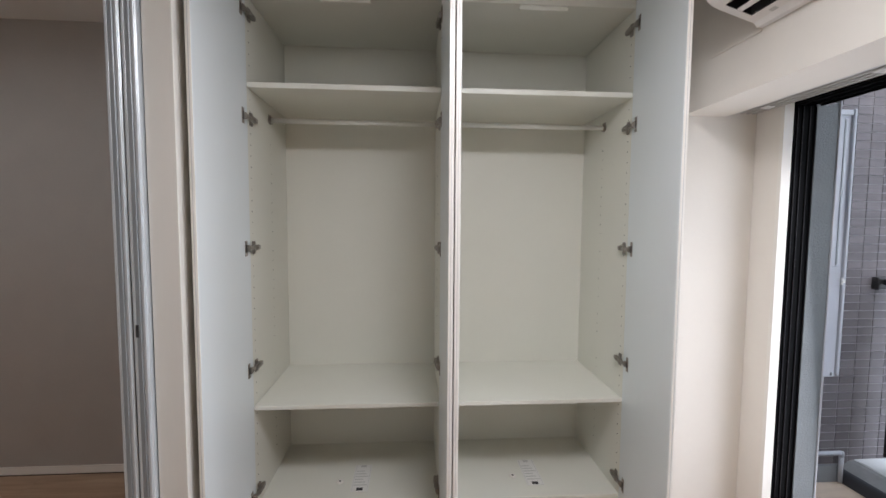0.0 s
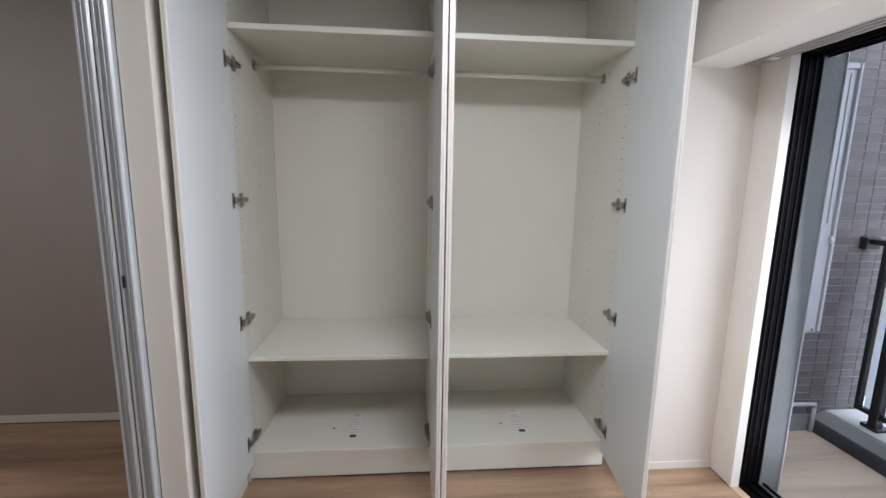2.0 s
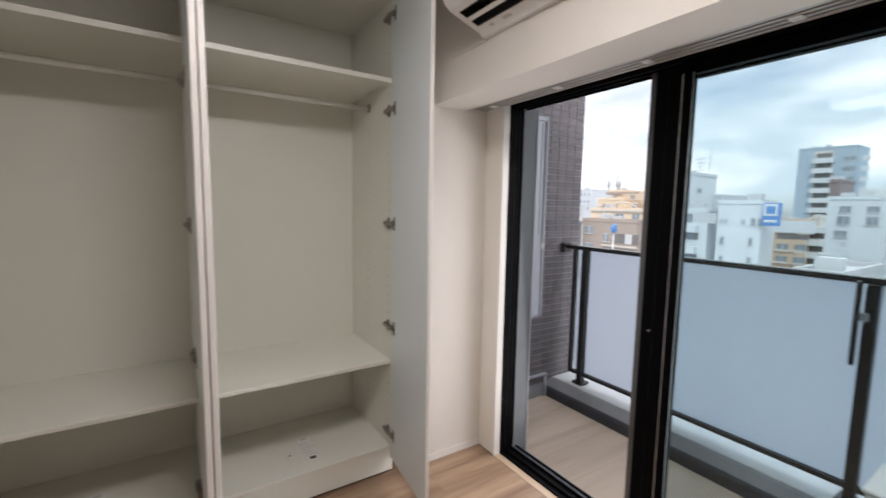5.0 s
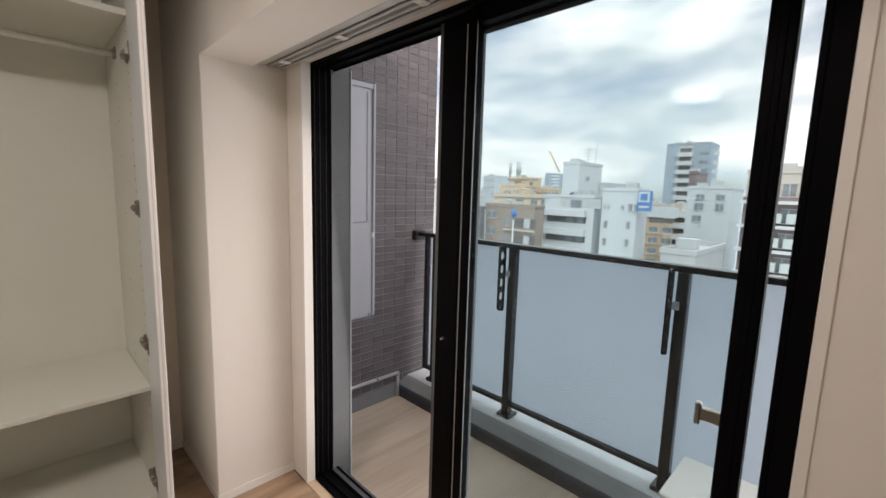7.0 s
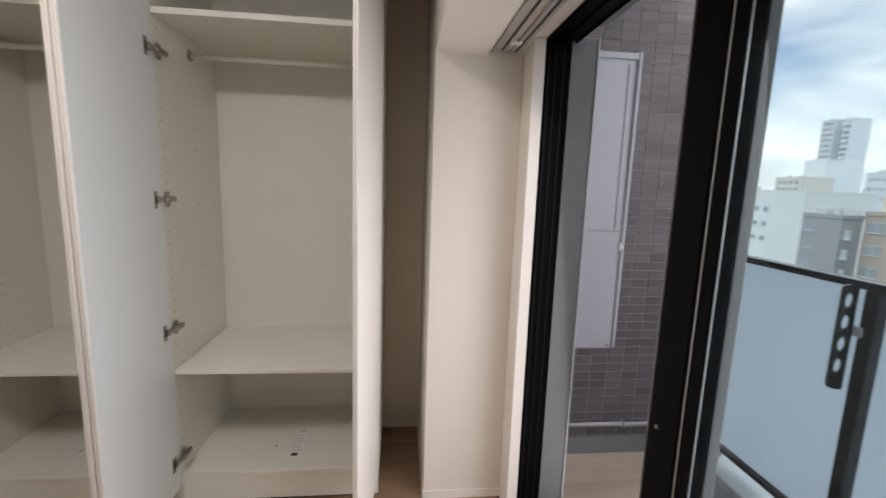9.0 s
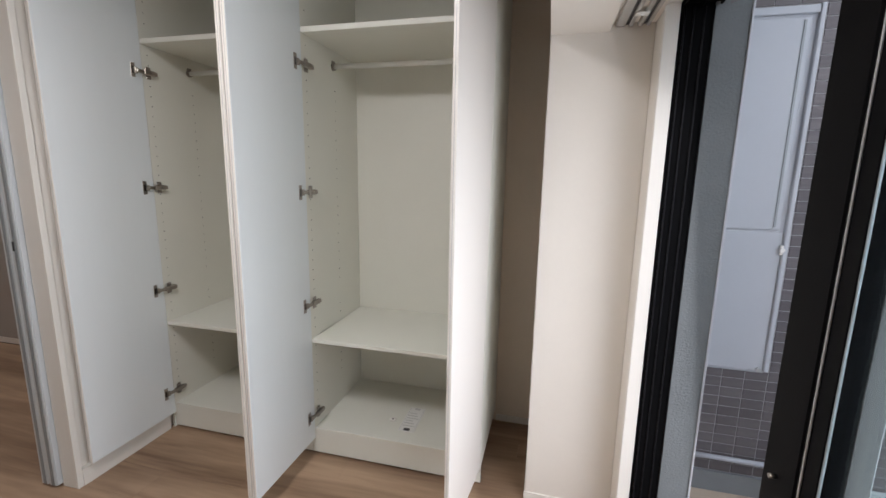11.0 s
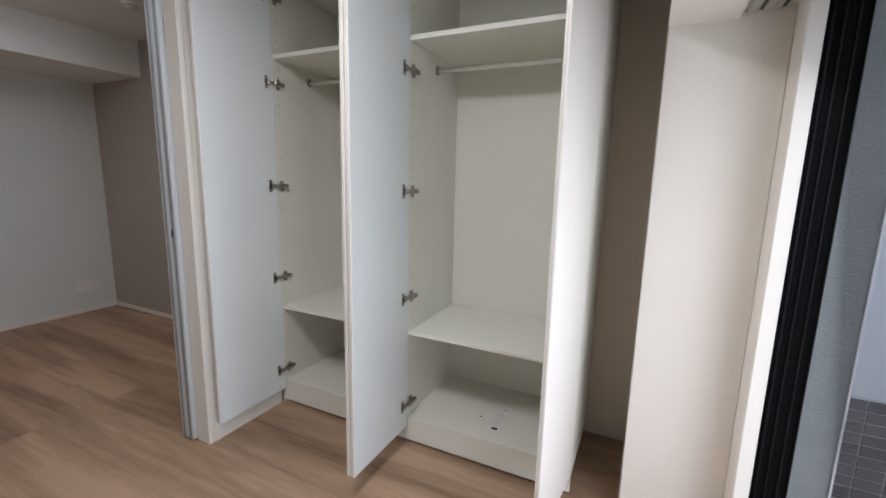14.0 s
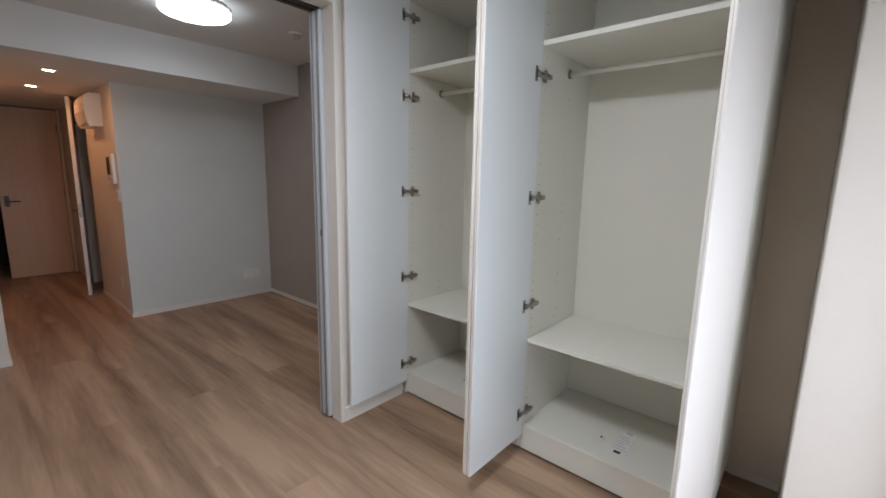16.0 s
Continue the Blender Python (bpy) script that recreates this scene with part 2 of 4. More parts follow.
M_TILE = mat("facade_tile", (0.142, 0.126, 0.133), 0.62, vary=0.28, scale=7, bump=0.8, bump_scale=16, stretch=(0.5, 1, 6), pieces=0.16)
M_GROUT = mat("grout", (0.40, 0.39, 0.40), 0.9, vary=0.08, scale=30)
M_BASEPAINT = mat("grey_base_paint", (0.24, 0.255, 0.27), 0.6, vary=0.1, scale=6, bump=0.2, bump_scale=60)
M_RAIL = mat("bronze_rail", (0.033, 0.031, 0.031), 0.26, 0.2, vary=0.12, scale=10)
# dark for the kerb's shaded face; also the grey of the sill flange
M_KERBDK = mat("kerb_shade_sill_grey", (0.05, 0.055, 0.066), 0.7, vary=0.15, scale=5, bump=0.3, bump_scale=60)
# pale colour holds the sky glare on the kerb top
M_KERBGLARE = mat("kerb_sky_glare", (0.55, 0.57, 0.58), 0.8, vary=0.12, scale=6, bump=0.4, bump_scale=80)
M_CONC = mat("kerb_concrete", (0.235, 0.24, 0.245), 0.8, vary=0.2, scale=5, bump=0.5, bump_scale=70)
M_FROST = pane_glass("frosted_panel", (0.75, 0.785, 0.83), 0.4, 0.30)
M_GLASS = pane_glass("window_glass", (0.905, 0.950, 0.958))
M_WHITEPL = mat("white_plastic", (0.80, 0.79, 0.76), 0.35, vary=0.02, scale=8)
M_ACWHITE = mat("appliance_white", (0.84, 0.83, 0.81), 0.32, vary=0.015, scale=8)
M_GREYPL = mat("grey_plastic", (0.58, 0.57, 0.55), 0.45, vary=0.04, scale=8)
M_DARKPL = mat("dark_plastic", (0.02, 0.02, 0.022), 0.35, vary=0.1, scale=10)
M_INK = mat("printed_grey", (0.60, 0.595, 0.57), 0.6, vary=0.05, scale=40)
M_LAMP = glow("lamp_diffuser", (0.88, 0.97, 1.0), 5.0)
M_DOWN = glow("downlight_glow", (1.0, 0.78, 0.5), 14.0)
M_HALLDOOR = mat("hall_door_sheet", (0.60, 0.42, 0.29), 0.4, vary=0.08, scale=3, stretch=(1, 6, 0.5))
# near-black wall colour stands in for the darkness of unlit rooms
M_DARKROOM = mat("unlit_room_wall", (0.10, 0.09, 0.085), 0.8, vary=0.05)
M_FLOOR = wood("floor_boards", (0.195, 0.116, 0.070), (0.49, 0.335, 0.220), "x")
M_BALC = wood("balcony_sheet", (0.42, 0.33, 0.25), (0.58, 0.47, 0.37), "x", 0.65)
M_SILLWOOD = wood("sill_wood", (0.40, 0.28, 0.18), (0.56, 0.42, 0.30), "y", 0.4)
M_SUB = mat("subfloor", (0.05, 0.035, 0.025), 0.9)


# ---------------------------------------------------------------- building helpers
def add_box(bm, x0, x1, y0, y1, z0, z1, bevel=0.0, segs=1, m=0):
    """One box, with its edges rounded by bevel, added to bm."""
    if bevel <= 0:
        v = [bm.verts.new((x, y, z)) for x in (x0, x1) for y in (y0, y1) for z in (z0, z1)]
        for f in ((0, 1, 3, 2), (4, 6, 7, 5), (0, 4, 5, 1), (2, 3, 7, 6), (0, 2, 6, 4), (1, 5, 7, 3)):
            bm.faces.new([v[i] for i in f]).material_index = m
        return
    t = bmesh.new()
    add_box(t, x0, x1, y0, y1, z0, z1)
    bmesh.ops.bevel(t, geom=t.edges[:], offset=bevel, segments=segs, profile=0.5, affect="EDGES")
    join(bm, t, m)


def join(bm, t, m=0, mat4=None):
    if mat4 is not None:
        bmesh.ops.transform(t, matrix=mat4, verts=t.verts)
    at = {v: bm.verts.new(v.co) for v in t.verts}
    for f in t.faces:
        g = bm.faces.new([at[v] for v in f.verts])
        g.material_index, g.smooth = m, f.smooth
    t.free()


def add_tube(bm, a, b, r, segs=16, m=0, r2=None, caps=True):
    """A round bar from a to b."""
    a, b = Vector(a), Vector(b)
    t = bmesh.new()
    bmesh.ops.create_cone(t, cap_ends=caps, segments=segs, radius1=r, radius2=r if r2 is None else r2, depth=(b - a).length)
    for f in t.faces:
        f.smooth = len(f.verts) == 4
    turn = Vector((0, 0, 1)).rotation_difference(b - a).to_matrix().to_4x4()
    join(bm, t, m, Matrix.Translation((a + b) / 2) @ turn)


def add_lathe(bm, at, profile, segs=32, m=0):
    """A turned body round the vertical through at; profile: (radius, height) from one end to the other."""
    at = Vector(at)
    rings = []
    for r, z in profile:
        rings.append([bm.verts.new(at + Vector((r * math.cos(2 * math.pi * k / segs), r * math.sin(2 * math.pi * k / segs), z))) for k in range(segs)])
    for p, q in zip(rings, rings[1:]):
        for k in range(segs):
            f = bm.faces.new((p[k], p[(k + 1) % segs], q[(k + 1) % segs], q[k]))
            f.smooth, f.material_index = True, m
    for ring in (rings[0], rings[-1]):
        f = bm.faces.new(ring)
        f.material_index = m


def add_prism(bm, outline, lo, hi, axis="y", m=0):
    """A body with a flat outline, drawn out from lo to hi along an axis."""
    def p(u, v, w):
        return (w, u, v) if axis == "x" else (u, w, v) if axis == "y" else (u, v, w)
    a = [bm.verts.new(p(u, v, lo)) for u, v in outline]
    b = [bm.verts.new(p(u, v, hi)) for u, v in outline]
    for k in range(len(a)):
        j = (k + 1) % len(a)
        bm.faces.new((a[k], a[j], b[j], b[k])).material_index = m
    bm.faces.new(a).material_index = m
    bm.faces.new(b).material_index = m


def mesh_of(name, bm, *materials):
    bmesh.ops.recalc_face_normals(bm, faces=bm.faces)
    me = bpy.data.meshes.new(name)
    bm.to_mesh(me)
    bm.free()
    for m in materials:
        me.materials.append(m)
    return me


def part(name, bm, material, parent=None, label=""):
    mats = material if isinstance(material, (list, tuple)) else (material,)
    ob = new(name, mesh_of(name, bm, *mats))
    ob.parent = parent
    return tagged(ob, label)


def box_part(name, dims, material, parent=None, label="", bevel=0.0, segs=1):
    bm = bmesh.new()
    add_box(bm, *dims, bevel=bevel, segs=segs)
    return part(name, bm, material, parent, label)


def thing(name, at, label, category, group=""):
    ob = new(name)
    ob.empty_display_size = 0.1
    ob.location = at
    return tagged(ob, label, category, group)


def local(ob, parent):
    """Keep a part where its world coordinates say, under a parent that stands elsewhere."""
    ob.matrix_parent_inverse = Matrix.Translation(-parent.location)
    return ob


def setting(name, boxes, material, label="", bevel=0.0):
    bm = bmesh.new()
    for b in boxes:
        add_box(bm, *b, bevel=bevel)
    return tagged(part(name, bm, material), label, kind="structure")


def box_bm(dims, bevel=0.0):
    bm = bmesh.new()
    add_box(bm, *dims, bevel=bevel)
    return bm


CEIL = 2.61

# ---------------------------------------------------------------- setting: room, living room, hall
setting("floor", [(-8.6, 1.50, -3.4, 0.62, -0.20, -0.010)], M_SUB, "wood-look board floor running through both rooms")
setting("wall_north", [(-1.02, 1.112, 0.585, 0.75, 0, CEIL)], M_WALL3, "papered wall behind the wardrobe, tinted for the niche's warm shade")
setting("wall_accent", [(-4.15, -1.02, 0.605, 0.75, 0, CEIL)], M_ACCENT, "taupe papered accent wall of the living room")
setting("wall_pillar", [(1.112, 1.481, -0.025, 0.75, 0, CEIL)], M_WALL, "white papered pillar beside the window", 0.003)
setting("wall_east", [(1.481, 1.62, -0.168, 0.47, 0, CEIL), (1.481, 1.66, -3.4, -1.985, 0, CEIL), (1.481, 1.66, -1.985, -0.168, 2.045, CEIL)], M_WALL, "white papered window wall")
setting("wall_south", [(-8.6, 1.66, -3.5, -3.4, 0, CEIL)], M_WALL, "white papered wall")
setting("wall_beam", [(1.112, 1.325, -3.4, -0.025, 2.013, CEIL), (1.325, 1.481, -3.4, -0.025, 2.038, CEIL)], M_WALL, "white papered beam over the window")
setting("wall_partition", [(-0.998, -0.932, -0.496, 0.585, 0, CEIL), (-1.14, -0.912, -3.4, -0.52, 2.37, CEIL), (-1.14, -0.912, -3.4, -2.7, 0, 2.37)], M_WALL, "white papered partition between the rooms")
setting("wall_living_west", [(-4.15, -4.02, -0.86, 0.605, 0, 2.30)], M_WALL2, "white papered wall of the living room")
setting("wall_hall_north", [(-5.35, -4.15, -0.86, -0.74, 0, 2.30), (-7.02, -6.05, -0.86, -0.74, 0, 2.30), (-6.05, -5.35, -0.86, -0.74, 2.05, 2.30)], M_WALL, "white papered hall wall with a door opening")
setting("wall_hall_south", [(-7.02, -3.36, -1.90, -1.78, 0, 2.30), (-3.48, -3.36, -3.4, -1.90, 0, 2.30)], M_WALL, "white papered hall wall")
setting("wall_hall_end", [(-7.14, -7.02, -1.90, -1.74, 0, 2.30), (-7.14, -7.02, -0.90, -0.74, 0, 2.30)], M_WALL, "white papered end of the hall")
# entrance and washroom look unlit through their wall colour alone
setting("wall_entrance", [(-8.6, -8.5, -2.2, -0.4, 0, 2.3), (-8.5, -7.14, -2.2, -2.1, 0, 2.3), (-8.5, -7.14, -0.5, -0.4, 0, 2.3)], M_DARKROOM, "entrance beyond the hall door, its darkness painted on the walls")
setting("wall_washroom", [(-6.3, -5.0, 0.55, 0.60, 0, 2.3), (-6.3, -6.2, -0.74, 0.55, 0, 2.3), (-5.1, -5.0, -0.74, 0.55, 0, 2.3)], M_DARKROOM, "washroom behind the open door, its dimness painted on the walls")
bm = bmesh.new()
add_box(bm, -3.2, 1.66, -3.4, 0.75, CEIL, CEIL + 0.1)
add_box(bm, -8.6, -3.2, -3.4, 0.75, 2.30, CEIL + 0.1)
tagged(part("ceiling", bm, M_CEIL), "white papered ceiling with a lowered bulkhead over the hall", kind="structure")

# skirting boards
setting("baseboard", [(1.108, 1.112, -0.029, 0.585, 0, 0.04), (1.112, 1.481, -0.031, -0.025, 0, 0.04), (0.905, 1.108, 0.579, 0.585, 0, 0.04),
                      (-4.02, -1.15, 0.597, 0.605, 0, 0.045), (-4.02, -4.012, -0.86, 0.597, 0, 0.045), (-5.35, -4.012, -0.868, -0.86, 0, 0.045),
                      (-3.36, -3.352, -3.4, -1.78, 0, 0.045), (-7.0, -3.352, -1.78, -1.772, 0, 0.045)], M_SKIRT, "thin white skirting board")

# opening between the rooms: jamb, head and track
bm = bmesh.new()
add_box(bm, -1.002, -0.908, -0.522, -0.496, 0, 2.37, bevel=0.002)
add_box(bm, -0.932, -0.906, -0.496, -0.02, 0.0, 0.085, bevel=0.001)
tagged(part("trim_jamb", bm, M_TRIM), "cream door jamb at the end of the partition", kind="structure")
bm = bmesh.new()
add_box(bm, -1.142, -0.908, -2.7, -0.522, 2.345, 2.37, bevel=0.002)
add_box(bm, -0.916, -0.906, -2.7, -0.522, 2.37, 2.43, bevel=0.002)
tagged(part("trim_head", bm, M_TRIM), "cream head casing over the wide opening", kind="structure")
bm = bmesh.new()
for x in (-1.078, -1.028):
    add_box(bm, x - 0.014, x + 0.014, -2.7, -0.53, 2.335, 2.3445)
tagged(part("trim_track", bm, M_STEELDK), "dark double sliding door track", kind="structure")


# sliding panels, parked behind the jamb
def sliding_panel(x, label):
    p = thing("sliding_door", (x, 0, 0), label, "door", "parked sliding doors")
    bm = bmesh.new()
    for y0, y1 in ((-0.542, -0.500), (0.540, 0.580)):
        add_box(bm, x - 0.022, x + 0.022, y0, y1, 0.012, 2.335, bevel=0.003)
        for rib in (-0.016, 0.013):
            add_box(bm, x + rib - 0.004, x + rib + 0.006, y0 - 0.004, y0, 0.012, 2.335, bevel=0.0015)
    local(part("stile", bm, M_ALU, p), p)
    bm = bmesh.new()
    add_box(bm, x - 0.011, x + 0.005, -0.5465, -0.541, 0.012, 2.335, bevel=0.002)
    local(part("edge_groove", bm, M_ALUDK, p), p)
    for z0, z1 in ((0.012, 0.06), (2.29, 2.335)):
        local(box_part("rail", (x - 0.016, x + 0.016, -0.5, 0.54, z0, z1), M_ALU, p, bevel=0.002), p)
    local(box_part("infill_panel", (x - 0.004, x + 0.004, -0.5, 0.54, 0.06, 2.29), M_WHITEPL, p), p)
    return p


sliding_panel(-1.078, "pale blue-grey aluminium sliding door parked open")
sliding_panel(-1.028, "pale blue-grey aluminium sliding door beside the jamb")
tagged(box_part("latch_slot", (-1.039, -1.031, -0.5495, -0.5465, 1.13, 1.17), M_DARKPL), "small dark latch on the sliding door edge", "latch")

# ---------------------------------------------------------------- wardrobe
SIDE, DEPTH, TOP = 0.882, 0.565, 2.50
LOW, HIGH = 0.648, 2.120
HINGE_Z = (2.415, 1.962, 1.386, 0.835, 0.236)


def hinge_mesh(s):
    """Concealed hinge of a door that stands open; s = 1: door at the low-x side of its bay. Origin on the side panel's front edge."""
    bm = bmesh.new()
    # cup flange on the door's inner face
    c = bmesh.new()
    add_box(c, 0, 0.003, -0.066, -0.044, -0.034, 0.034, bevel=0.0012)
    for z in (-0.026, 0.026):
        add_tube(c, (0.002, -0.054, z), (0.005, -0.054, z), 0.005, 10)
    join(bm, c, 0, Matrix.Diagonal((s, 1, 1, 1)))
    c = bmesh.new()
    add_box(c, 0.0028, 0.0040, -0.063, -0.046, -0.016, 0.016, bevel=0.0005)
    join(bm, c, 1, Matrix.Diagonal((s, 1, 1, 1)))
    a = bmesh.new()
    add_box(a, 0.002, 0.013, -0.052, -0.036, -0.014, 0.014, bevel=0.002)
    add_box(a, 0.006, 0.017, -0.044, 0.006, -0.0085, 0.0085, bevel=0.003)
    add_box(a, 0.004, 0.021, -0.006, 0.056, -0.012, 0.012, bevel=0.003)
    add_box(a, 0.0004, 0.007, 0.012, 0.040, -0.030, 0.030, bevel=0.003)
    add_box(a, 0.005, 0.0215, 0.046, 0.066, -0.010, 0.010, bevel=0.003)
    for z in (-0.021, 0.021):
        add_tube(a, (0.006, 0.026, z), (0.0105, 0.026, z), 0.0065, 10)
    add_tube(a, (0.020, 0.034, 0), (0.0245, 0.034, 0), 0.005, 10)
    join(bm, a, 0, Matrix.Diagonal((s, 1, 1, 1)))
    return mesh_of("hinge", bm, M_NICKEL, M_STEELDK)


HINGES = {1: hinge_mesh(1), -1: hinge_mesh(-1)}


def wardrobe(x0, x1, label, plate_x, knob_x, lean):
    """One double-door unit with its inner faces at x0 and x1; the doors stand open."""
    u = thing("wardrobe", ((x0 + x1) / 2, 0.28, 0), label, "wardrobe", "fitted wardrobe units")

    def put(name, dims, material, label="", bevel=0.001, under=None):
        ob = box_part(name, dims, material, under or u, label, bevel)
        if under is None:
            local(ob, u)
        return ob
    for a, b in ((x0 - 0.0175, x0), (x1, x1 + 0.0175)):
        put("side_panel", (a, b, 0.0, DEPTH + 0.012, 0.09, TOP + 0.04), M_CARC)
    put("back_panel", (x0, x1, DEPTH, DEPTH + 0.010, 0.02, TOP), M_CARC, bevel=0)
    put("top_panel", (x0, x1, 0.0, DEPTH, TOP, TOP + 0.04), M_CARC)
    put("bottom_panel", (x0, x1, 0.002, DEPTH, 0.137, 0.156), M_CARC, bevel=0.0015)
    put("plinth", (x0 - 0.0175, x1 + 0.0175, 0.006, 0.022, 0.012, 0.1365), M_CARC, bevel=0.0015)
    put("plinth_foot", (x0 - 0.016, x1 + 0.016, 0.020, 0.05, 0.0, 0.02), M_DARKPL)
    put("stopper_strip", (x0 + 0.32, x1 - 0.32, 0.012, 0.03, TOP - 0.018, TOP), M_CARC)
    put("shelf", (x0 + 0.001, x1 - 0.001, 0.0, DEPTH, LOW - 0.020, LOW), M_CARC, bevel=0.0015)
    put("shelf", (x0 + 0.001, x1 - 0.001, 0.0, DEPTH, HIGH - 0.024, HIGH), M_CARC, bevel=0.0015)
    # clothes rail and its holders
    bm = bmesh.new()
    add_tube(bm, (x0 + 0.002, 0.29, 2.018), (x1 - 0.002, 0.29, 2.018), 0.0125, 20)
    rod = local(part("clothes_rail", bm, M_ROD, u, "chrome clothes rail"), u)
    for x, s in ((x0, 1), (x1, -1)):
        bm = bmesh.new()
        add_tube(bm, (x, 0.29, 2.018), (x + 0.012 * s, 0.29, 2.018), 0.019, 20)
        add_box(bm, min(x, x + 0.006 * s), max(x, x + 0.006 * s), 0.276, 0.304, 2.018, 2.046, bevel=0.002)
        local(part("rail_holder", bm, M_NICKEL, u, "nickel rail holder"), u)
    # shelf pin holes in both side panels
    bm = bmesh.new()
    for x, s in ((x0, 1), (x1, -1)):
        for y in (0.035, 0.305):
            for k in range(42):
                z = 0.30 + 0.05 * k
                if min(abs(z - h) for h in HINGE_Z) < 0.035 or abs(z - HIGH) < 0.03 or abs(z - LOW) < 0.03 or (y > 0.2 and z > 1.98):
                    continue
                add_tube(bm, (x - 0.001 * s, y, z), (x + 0.0008 * s, y, z), 0.0027, 8)
    ob = local(part("pin_holes", bm, M_HOLE, u), u)
    ob["kind"] = "stuff"
    # access plate and screw cap in the bottom
    z = 0.1563
    plate = put("access_plate", (plate_x - 0.045, plate_x + 0.045, 0.092, 0.322, z, z + 0.0022), M_WHITEPL, "white access plate with printed notes", 0.0008)
    put("finger_hole", (plate_x - 0.016, plate_x + 0.016, 0.098, 0.120, z + 0.0022, z + 0.0032), M_DARKPL, "dark finger hole", 0.0004, plate)
    put("finger_hole", (plate_x - 0.015, plate_x + 0.015, 0.298, 0.316, z + 0.0022, z + 0.0032), M_GREYPL, "grey finger hole", 0.0004, plate)
    for k in range(6):
        put("printed_line", (plate_x - 0.034, plate_x + 0.034 - 0.012 * (k % 3), 0.138 + k * 0.024, 0.146 + k * 0.024, z + 0.0022, z + 0.0028), M_INK, "", 0, plate)
    for xa in (plate_x - 0.040, plate_x + 0.038):
        put("printed_line", (xa, xa + 0.002, 0.10, 0.315, z + 0.0022, z + 0.0028), M_INK, "", 0, plate)
    bm = bmesh.new()
    add_lathe(bm, (knob_x, 0.178, z), [(0.020, 0), (0.020, 0.002), (0.016, 0.004), (0.004, 0.0045)], 20)
    cap = local(part("screw_cap", bm, M_EDGE, u, "cream screw cap"), u)
    bm = bmesh.new()
    add_tube(bm, (knob_x, 0.178, z + 0.004), (knob_x, 0.178, z + 0.0056), 0.006, 10)
    part("screw", bm, M_STEELDK, cap)
    # doors, opened square
    for x, s in ((x0, 1), (x1, -1)):
        xi = x + 0.003 * s
        xo = x - 0.0165 * s
        bm = bmesh.new()
        a, b = min(xi, xo), max(xi, xo)
        add_box(bm, a, b, -0.466, -0.004, 0.100, 2.535, bevel=0.0012)
        bmesh.ops.recalc_face_normals(bm, faces=bm.faces)
        for f in bm.faces:
            f.material_index = 1 if f.normal.x * s < -0.5 else 0
        door = local(part("door", bm, (M_DOORIN, M_DOOROUT), u, "white melamine door standing open"), u)
        bm = bmesh.new()
        add_box(bm, a + 0.001, b - 0.001, -0.4688, -0.4662, 0.101, 2.534, bevel=0.0008)
        part("edge_band", bm, M_EDGE, door, "cream edge band")
        bm = bmesh.new()
        add_box(bm, (a + b) / 2 - 0.0012, (a + b) / 2 + 0.0012, -0.4694, -0.4686, 0.101, 2.534)
        part("edge_line", bm, M_GREYPL, door, "thin grey line in the edge")
        for z in HINGE_Z:
            h = new("hinge", HINGES[s])
            h.parent = door
            h.location = (x + 0.003 * s, 0, z)
            h.matrix_parent_inverse = Matrix.Identity(4)
        if s < 0 and lean:
            # this door has swung back a little
            pivot = Matrix.Translation((xo, -0.004, 0))
            door.matrix_parent_inverse = door.matrix_parent_inverse @ pivot @ Matrix.Rotation(radians(-lean), 4, "Z") @ pivot.inverted()
    return u


wardrobe(-SIDE, -0.0185, "open white two-door wardrobe next to the partition", -0.415, -0.523, 0)
wardrobe(0.0185, SIDE, "open white two-door wardrobe beside the pillar niche", 0.488, 0.386, 6)
setting("trim_filler", [(-0.912, -0.9005, 0.0, 0.585, 0, 2.58), (-0.90, 0.90, 0.01, 0.03, 2.545, CEIL)], M_CARC, "white filler strips round the wardrobe")

# ---------------------------------------------------------------- window
W0, W1, WH = -0.176, -1.985, 2.045     # opening
win = tagged(new("window_1"), "black aluminium sliding window, one sash slid open", kind="structure")
bm = bmesh.new()
add_box(bm, 1.522, 1.628, W0 - 0.005, W0, 0.0, WH, bevel=0.0015)
jamb = part("window_frame", bm, M_BLACK, win)
for x in (1.532, 1.558, 1.590, 1.617):
    part("guide_fin", box_bm((x, x + 0.006, W0 - 0.0100, W0 - 0.0052, 0.03, WH - 0.02), 0.0018), M_FIN, jamb)
bm = bmesh.new()
add_box(bm, 1.522, 1.650, W1, W1 + 0.040, 0.0, WH, bevel=0.002)
for x in (1.527, 1.579, 1.631):
    add_box(bm, x, x + 0.008, W1 + 0.040, W1 + 0.052, 0.03, WH - 0.02, bevel=0.002)
part("window_frame", bm, M_BLACK, win)
bm = bmesh.new()
add_box(bm, 1.522, 1.640, W1 + 0.04, W0 - 0.005, WH - 0.010, WH, bevel=0.002)
for x in (1.527, 1.579, 1.632):
    add_box(bm, x, x + 0.006, W1 + 0.04, W0 - 0.005, WH - 0.019, WH - 0.010, bevel=0.002)
part("window_frame", bm, M_BLACK, win)
bm = bmesh.new()
add_box(bm, 1.522, 1.665, W1 + 0.04, W0 - 0.005, -0.02, 0.012, bevel=0.002)
for x in (1.555, 1.605, 1.640):
    add_box(bm, x, x + 0.006, W1 + 0.04, W0 - 0.005, 0.012, 0.026, bevel=0.002)
sill = part("window_sill", bm, M_BLACK, win)
part("sill_flange", box_bm((1.612, 1.664, W1 + 0.04, W0 - 0.005, 0.0122, 0.0150), 0.0008), M_KERBDK, sill, "dark grey outer sill flange")


